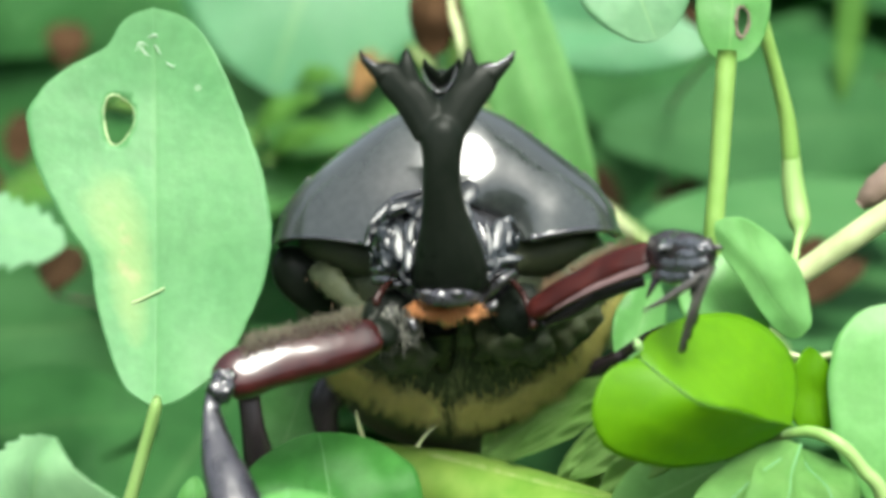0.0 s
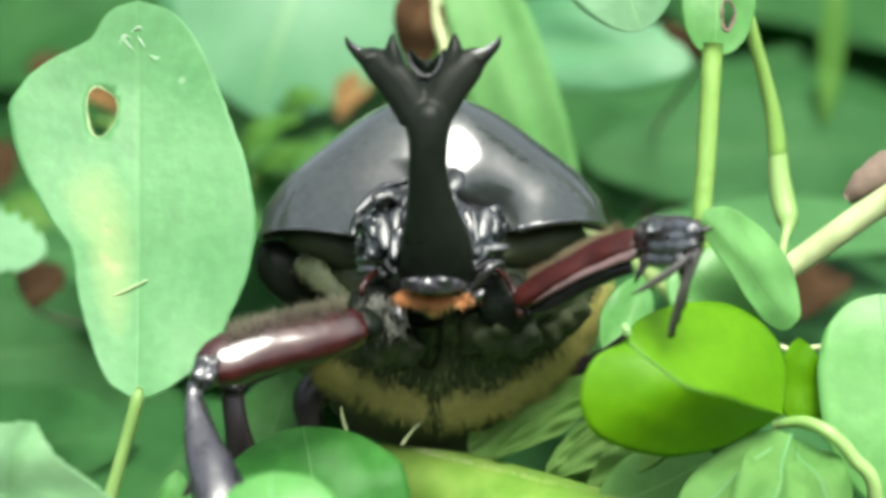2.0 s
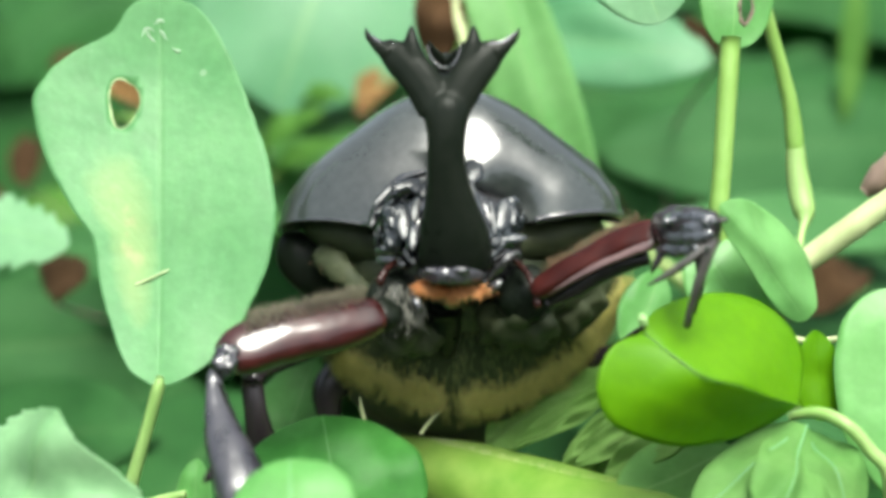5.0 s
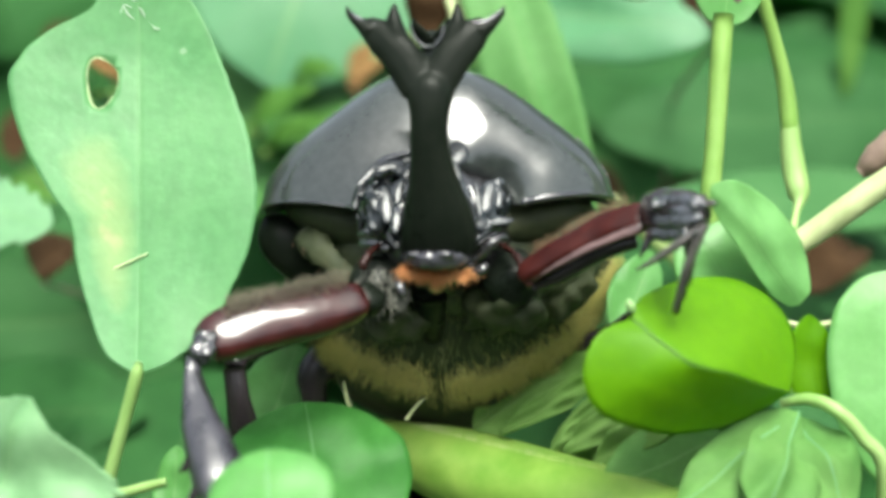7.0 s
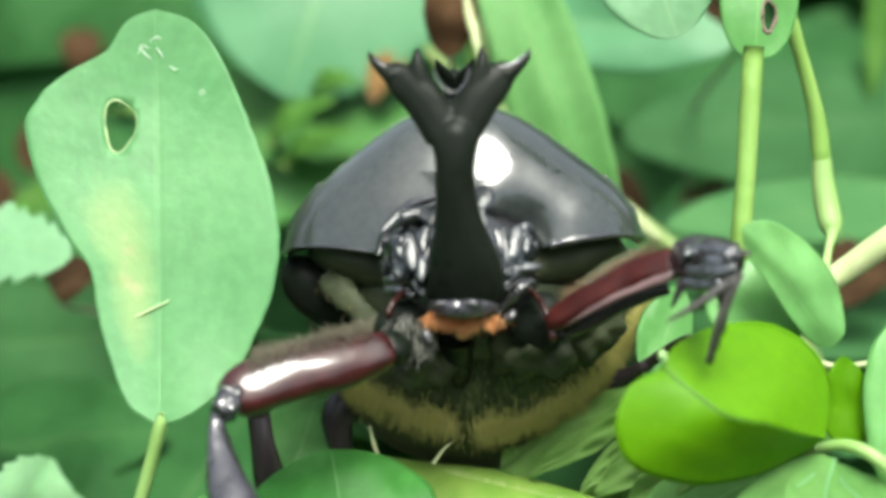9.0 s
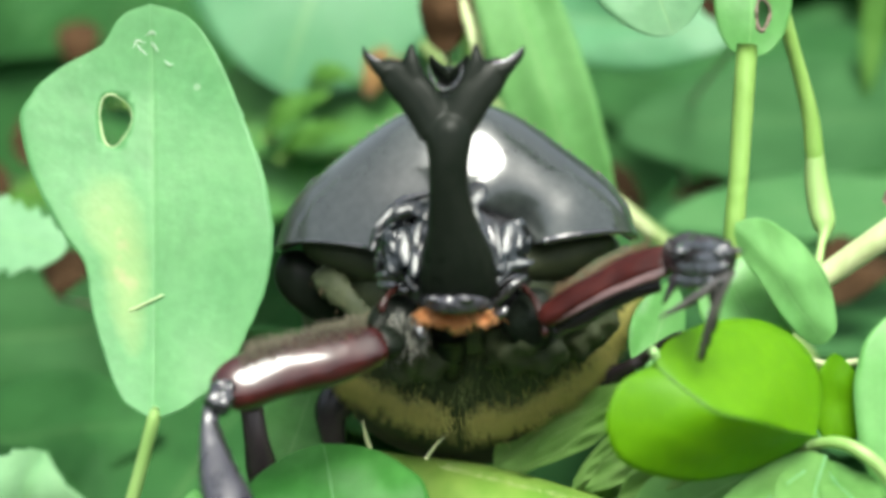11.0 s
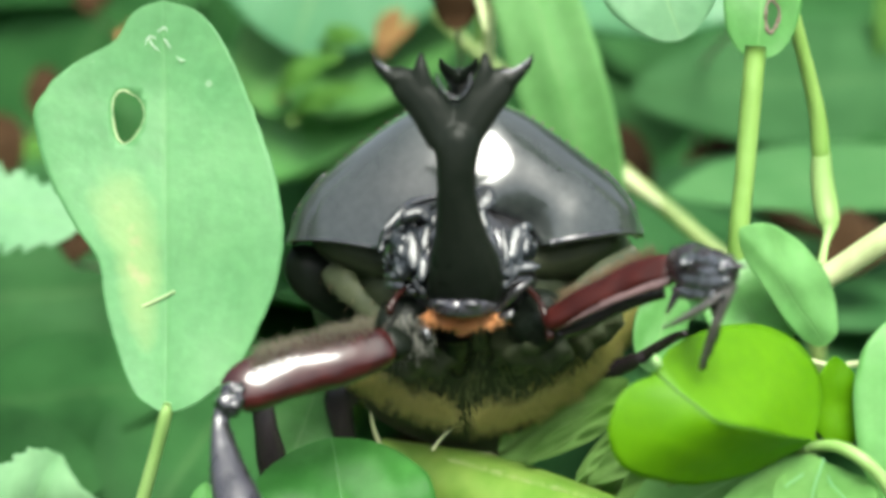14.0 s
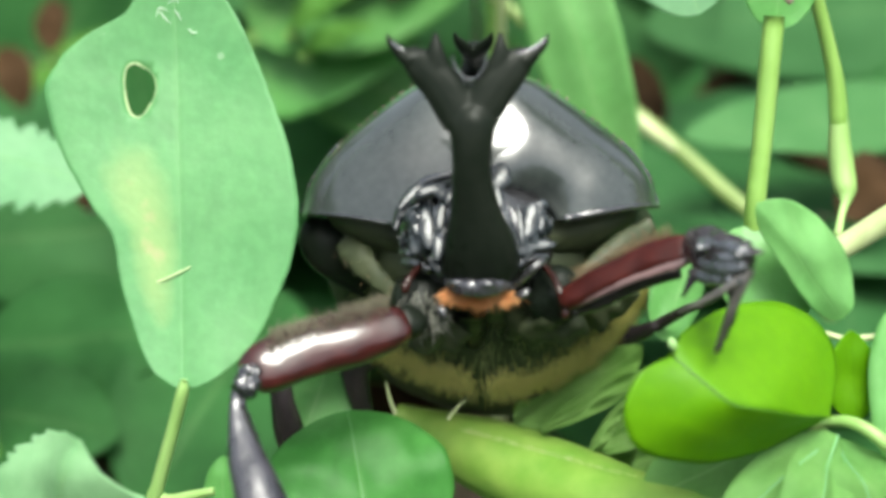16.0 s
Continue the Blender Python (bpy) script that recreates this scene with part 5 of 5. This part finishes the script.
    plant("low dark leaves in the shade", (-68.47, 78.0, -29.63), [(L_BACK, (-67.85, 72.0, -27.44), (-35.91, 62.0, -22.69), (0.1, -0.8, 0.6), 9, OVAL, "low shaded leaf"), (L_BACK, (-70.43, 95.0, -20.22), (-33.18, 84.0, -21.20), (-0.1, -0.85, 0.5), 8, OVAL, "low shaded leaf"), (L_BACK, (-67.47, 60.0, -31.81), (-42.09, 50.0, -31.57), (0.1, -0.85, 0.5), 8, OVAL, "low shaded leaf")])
    # dark leaf added only to darken what shows through the hole
    plant("drooping leaf added to darken the hole of the holed leaf", (-45.0, 80, 18.0), [(L_BACK, (-44.5, 74, 17.0), (-42.0, 68, 3.5), (0.1, -1, -0.25), 5.0, OVAL, "drooping dark leaf")])
    # lit patches, given as small leaves of a brighter green
    plant("small leaves in a sun-bright green behind the shield", (-25.91, 98.0, 12.46), [(L_SUN, (-27.31, 94.0, 14.03), (-17.99, 92.0, 19.68), (0.1, -0.8, 0.6), 2.0, OVAL, "small leaf in a sun-bright green"), (L_SUN, (-25.29, 94.0, 10.95), (-15.60, 90.0, 15.05), (-0.2, -0.9, 0.5), 1.7, OVAL, "small leaf in a sun-bright green"), (L_SUN, (-21.59, 96.0, 21.18), (-14.78, 92.0, 21.61), (0.2, -0.9, 0.5), 1.6, OVAL, "small leaf in a sun-bright green")])
    plant("long lit green blade behind the horn", (6.59, 60, 43.98), [(L_LONG, (1.0, 44, 42.0), (17.0, 46, -8.0), (-0.1, -0.85, 0.5), 4.9, BLADE, "long bright blade")])
    # deeper, softer leaves that stand up behind
    rng = random.Random(63)
    for row in (((-105.01, 190, 30.32), (-78.80, 170, 12.08), (-76.43, 120, -18.02)), ((-68.53, 230, 49.83), (-42.28, 190, 7.09), (-45.60, 130, -24.40)), ((-19.36, 240, 56.60), (-3.14, 230, 26.29), (-22.74, 150, -12.08)), ((26.35, 240, 51.22), (47.45, 200, 26.48), (38.93, 180, 2.36)), ((77.95, 230, 49.83), (63.42, 190, 18.70), (64.57, 150, -2.94)), ((108.82, 220, 40.81), (91.80, 180, 11.36), (87.92, 150, -12.08))):
        rows = []
        for c in row:
            d = Vector((rng.uniform(-1, 1), rng.uniform(-0.2, 0.4), rng.uniform(0.1, 0.7))).normalized() * rng.uniform(36, 48)
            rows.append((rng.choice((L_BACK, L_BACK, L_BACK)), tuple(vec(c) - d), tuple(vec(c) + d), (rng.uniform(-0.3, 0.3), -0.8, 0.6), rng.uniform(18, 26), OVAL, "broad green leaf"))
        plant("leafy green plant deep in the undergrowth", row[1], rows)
    pl = thing("undergrowth_vine", grounded((2.0, 52, 34.0)), "thin whitish stem hanging behind the horn", "plant")
    stem(pl, M_STEM2, [((1.7, 37, 20.4), 0.12), ((1.35, 38, 22.5), 0.42), ((0.7, 40, 26.0), 0.5), ((0.9, 46, 33.0), 0.5), ((2.0, 52, 34.0), 0.5), (grounded((2.0, 52, 34.0)), 0.8)], "pale thin stem")
    pl = thing("undergrowth_vine", grounded((40.90, 70, -5.71)), "thin green vine crossing behind the beetle", "plant")
    stem(pl, M_OLIVESTEM, [((-5.04, 73, 24.78), 0.7), ((-0.94, 72, 20.73), 0.75), ((7.94, 70, 13.69), 0.85), ((23.30, 66, 0.99), 0.95), ((30.23, 62, -5.13), 0.95), ((40.89, 60, -13.65), 0.95), (grounded((45.01, 60, -17.08)), 1.3)])
    leaf(pl, L_LOW, (70.17, 84.0, 3.47), (24.62, 68.0, 1.86), (0.0, -0.6, 0.85), 6.5, 8.5, OVAL, "low pale leaf with a drawn-out tip", sag=1.0)
    stem(pl, M_DRY, [((34.26, 96.0, 2.27), 0.3), ((39.49, 96.0, 0.05), 1.2), ((45.98, 96.0, -3.94), 1.7), ((53.28, 96.0, -8.10), 1.5), (grounded((57.34, 96.0, -10.33)), 1.2)], "dry brown twig", name="twig")
    stem(pl, M_STEM2, [((18.28, 64.0, 5.29), 0.3), ((19.47, 64.0, 3.72), 1.0), ((21.90, 64.0, 1.74), 0.7), ((23.29, 64.0, 0.71), 0.3)], "pale bud on the vine", name="bud")
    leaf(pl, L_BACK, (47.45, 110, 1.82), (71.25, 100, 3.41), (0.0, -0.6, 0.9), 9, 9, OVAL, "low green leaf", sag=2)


def build_dead_leaves():
    for a, b, n, w in (((-13.17, 92, 19.76), (-8.58, 98, 25.66), (0, -0.9, 0.5), 3.6), ((-45.0, 72, 21.5), (-39.5, 70, 18.6), (0, -0.9, 0.5), 3.6), ((-1.2, 41, 20.6), (-1.0, 43, 29.5), (0.1, -0.9, 0.4), 4.6), ((-48.47, 62, -6.86), (-46.31, 66, -1.35), (0, -0.9, 0.5), 4.5),
                       ((43.52, 64, -7.50), (52.83, 70, -2.67), (0, -0.8, 0.6), 6.5), ((74.73, 150, 14.32), (80.49, 156, 27.07), (-0.2, -0.9, 0.3), 4.5), ((-69.18, 120, 10.05), (-68.73, 125, 18.57), (0.2, -0.9, 0.4), 4.0), ((-68.4, 150, 28.5), (-67.5, 155, 36.7), (0, -0.9, 0.4), 6.0),
                       ((43.09, 125, 4.15), (36.50, 130, 7.14), (0, -0.8, 0.6), 4.0), ((59.37, 135, 6.81), (67.95, 140, 8.52), (0, -0.7, 0.7), 4.0), ((-51.21, 68, -33.12), (-48.96, 74, -30.42), (-0.2, -0.6, 0.8), 4.0),
                       ((25.01, 98, 0.10), (19.42, 106, 10.33), (0.1, -0.8, 0.6), 4.5), ((34.54, 70.0, 24.36), (29.04, 68.0, 29.55), (0.2, -0.9, 0.3), 1.6), ((31.49, 112, 3.80), (42.66, 118, 5.24), (0, -0.7, 0.7), 3.5), ((-52.77, 104.0, -36.09), (-45.70, 108.0, -32.97), (0.1, -0.8, 0.6), 4.8), ((-77.70, 122.0, 10.64), (-72.33, 118.0, 1.49), (0, -0.9, 0.4), 5.5)):
        pl = thing("dead_leaf", grounded(a), "curled reddish-brown dead leaf on a dry stalk", "dead leaf", "dead leaves")
        leaf(pl, M_RUST if w == 3.6 else M_DRY, a, b, n, w * 0.7, w * 0.5, OVAL, "", fold=24, sag=1.5, wave=1.5, thick=0.3, nu=16, nv=4, seed=w + a[0])
        back = tuple(vec(a) + Vector((0, 45, -6)))
        stem(pl, M_BARK, [(a, 0.25), (back, 0.35), (grounded(back), 0.8)], seg=7)


def build_filler():
    """Low leaves and litter that nobody could count."""
    rng = random.Random(31)
    inv = VIEW.inverted()

    def scatter(name, mats, count, zone, size, height, label, tilt, nu=12, nv=3):
        per = [bmesh.new() for _ in mats]
        for f in per:
            f.loops.layers.uv.new("UVMap")
        for i in range(count):
            x, y = rng.uniform(*zone[0]), rng.uniform(*zone[1])
            z = rng.uniform(*height)
            if math.hypot(x, y - 300) > 3600 * (1 + 0.5 * noise.noise(Vector((x * 0.0008, y * 0.0008, 5)))):
                continue
            a = rng.uniform(0, 2 * math.pi)
            L = rng.uniform(*size)
            n = Vector((rng.gauss(0, tilt), rng.gauss(-0.25, tilt), 1)).normalized()
            d = Vector((math.cos(a), math.sin(a), rng.gauss(0, 0.15)))
            b, t = Vector((x, y, z)), Vector((x, y, z)) + d * L
            t.z = max(t.z, 2)
            w = L * rng.uniform(0.24, 0.36)
            b, t, n = (inv @ (b * MM)) / MM, (inv @ (t * MM)) / MM, inv.to_3x3() @ n
            src = leaf_bm(b, t, n, scaled(OVAL, w), scaled(OVAL, w), fold=rng.uniform(-6, 10), sag=rng.uniform(0, L * 0.12), wave=L * 0.03, nu=nu, nv=nv, thick=0.4, seed=i * 0.7)
            me = bpy.data.meshes.new("tmp")
            src.to_mesh(me)
            src.free()
            per[i % len(mats)].from_mesh(me)
            bpy.data.meshes.remove(me)
        for f, m in zip(per, mats):
            ob = part(name, f, m, None)
            tagged(ob, label, "foliage", "", "stuff")
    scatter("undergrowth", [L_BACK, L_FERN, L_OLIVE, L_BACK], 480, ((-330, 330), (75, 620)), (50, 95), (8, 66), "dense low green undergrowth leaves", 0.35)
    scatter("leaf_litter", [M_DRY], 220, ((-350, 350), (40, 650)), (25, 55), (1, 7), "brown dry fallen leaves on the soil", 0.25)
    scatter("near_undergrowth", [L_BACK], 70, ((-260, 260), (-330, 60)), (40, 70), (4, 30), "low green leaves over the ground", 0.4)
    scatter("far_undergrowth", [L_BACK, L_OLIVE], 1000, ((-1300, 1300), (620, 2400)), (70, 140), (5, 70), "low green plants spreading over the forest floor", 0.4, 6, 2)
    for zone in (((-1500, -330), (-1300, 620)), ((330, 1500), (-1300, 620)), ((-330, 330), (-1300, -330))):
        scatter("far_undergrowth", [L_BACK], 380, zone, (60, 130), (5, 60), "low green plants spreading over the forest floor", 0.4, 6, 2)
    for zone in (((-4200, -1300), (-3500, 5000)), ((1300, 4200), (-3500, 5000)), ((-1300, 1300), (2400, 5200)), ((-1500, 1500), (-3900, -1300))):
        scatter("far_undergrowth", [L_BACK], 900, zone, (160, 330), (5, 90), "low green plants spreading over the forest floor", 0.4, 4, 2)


def build_shrubs():
    """Bushes added all round, outside the camera's view, to block the low sky."""
    rng = random.Random(77)
    sh = new("shrub")
    tagged(sh, "unseen tall leafy green bush added to block the low sky", "bush", "bushes round the clearing")
    bm = bmesh.new()
    uvl = bm.loops.layers.uv.new("UVMap")
    for i in range(1500):
        a = rng.uniform(0, 2 * math.pi)
        h = rng.uniform(0.05, 1.0) ** 0.8
        r = (0.25 + 0.38 * math.sin(math.pi * min(1, h * 0.9 + 0.08))) * rng.uniform(0.45, 1.0)
        r *= 1 + 0.25 * noise.noise(Vector((math.cos(a) * 2, math.sin(a) * 2, h * 4)))
        p = Vector((r * math.cos(a), r * math.sin(a), 1.35 * h))
        d = Vector((math.cos(a) + rng.gauss(0, 0.6), math.sin(a) + rng.gauss(0, 0.6), rng.gauss(-0.2, 0.5))).normalized()
        n = d.cross(Vector((rng.gauss(0, 0.5), rng.gauss(0, 0.5), 1))).normalized()
        L, w = rng.uniform(0.08, 0.15), rng.uniform(0.022, 0.04)
        droop = Vector((0, 0, -0.25 * L))
        pts = [(p, (0, 0.5)), (p + d * L * 0.4 + n * w, (0.4, 1)), (p + d * L * 0.45 - Vector((0, 0, 0.008)), (0.4, 0.5)), (p + d * L * 0.4 - n * w, (0.4, 0)), (p + d * L + droop, (1, 0.5))]
        v = [bm.verts.new(q) for q, _ in pts]
        for f in ((0, 2, 1), (0, 3, 2), (1, 2, 4), (2, 3, 4)):
            face = bm.faces.new([v[k] for k in f])
            for lp, k in zip(face.loops, f):
                lp[uvl].uv = pts[k][1]
    me = bpy.data.meshes.new("crown")
    bm.to_mesh(me)
    bm.free()
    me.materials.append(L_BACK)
    crown = new("crown", me)
    crown.parent = sh
    for i in range(7):
        a = i * 0.9
        bm = bmesh.new()
        tube(bm, [((0.03 * math.cos(a), 0.03 * math.sin(a), -0.02), 0.014), ((0.12 * math.cos(a), 0.12 * math.sin(a), 0.5), 0.011), ((0.25 * math.cos(a), 0.25 * math.sin(a), 1.2), 0.006)], 7, 4)
        me = bpy.data.meshes.new("branch")
        bm.to_mesh(me)
        bm.free()
        me.materials.append(M_BARK)
        br = new("branch", me)
        br.parent = sh
    sh.matrix_world = pose(0.3, -3.1, -0.01)
    for i in range(15):
        a = -90 + 24 * (i + 1) + rng.uniform(-5, 5)
        d = rng.uniform(2.9, 4.3)
        copy_thing(sh, pose(d * math.cos(radians(a)), 0.15 + d * math.sin(radians(a)), -0.01, 0, 0, rng.uniform(0, 360)))


build_ground()
build_beetle()
build_holed_leaf()
build_right_plant()
build_lower_plants()
build_background()
build_dead_leaves()
build_filler()
build_shrubs()


def motions():
    """The raised antenna swings out a little for a moment and comes back."""
    ant = ANTENNAE[0]
    x, y, z = ant.location
    walk(ant, [(t, pose(x, y, z, a, b, 0)) for t, a, b in ((0, 0, 0), (5.8, 0, 0), (6.7, 0, 0), (7.1, -6, -9), (8.2, -6, -10), (8.5, -1, -2), (9.2, 0, 0), (16, 0, 0))])


motions()
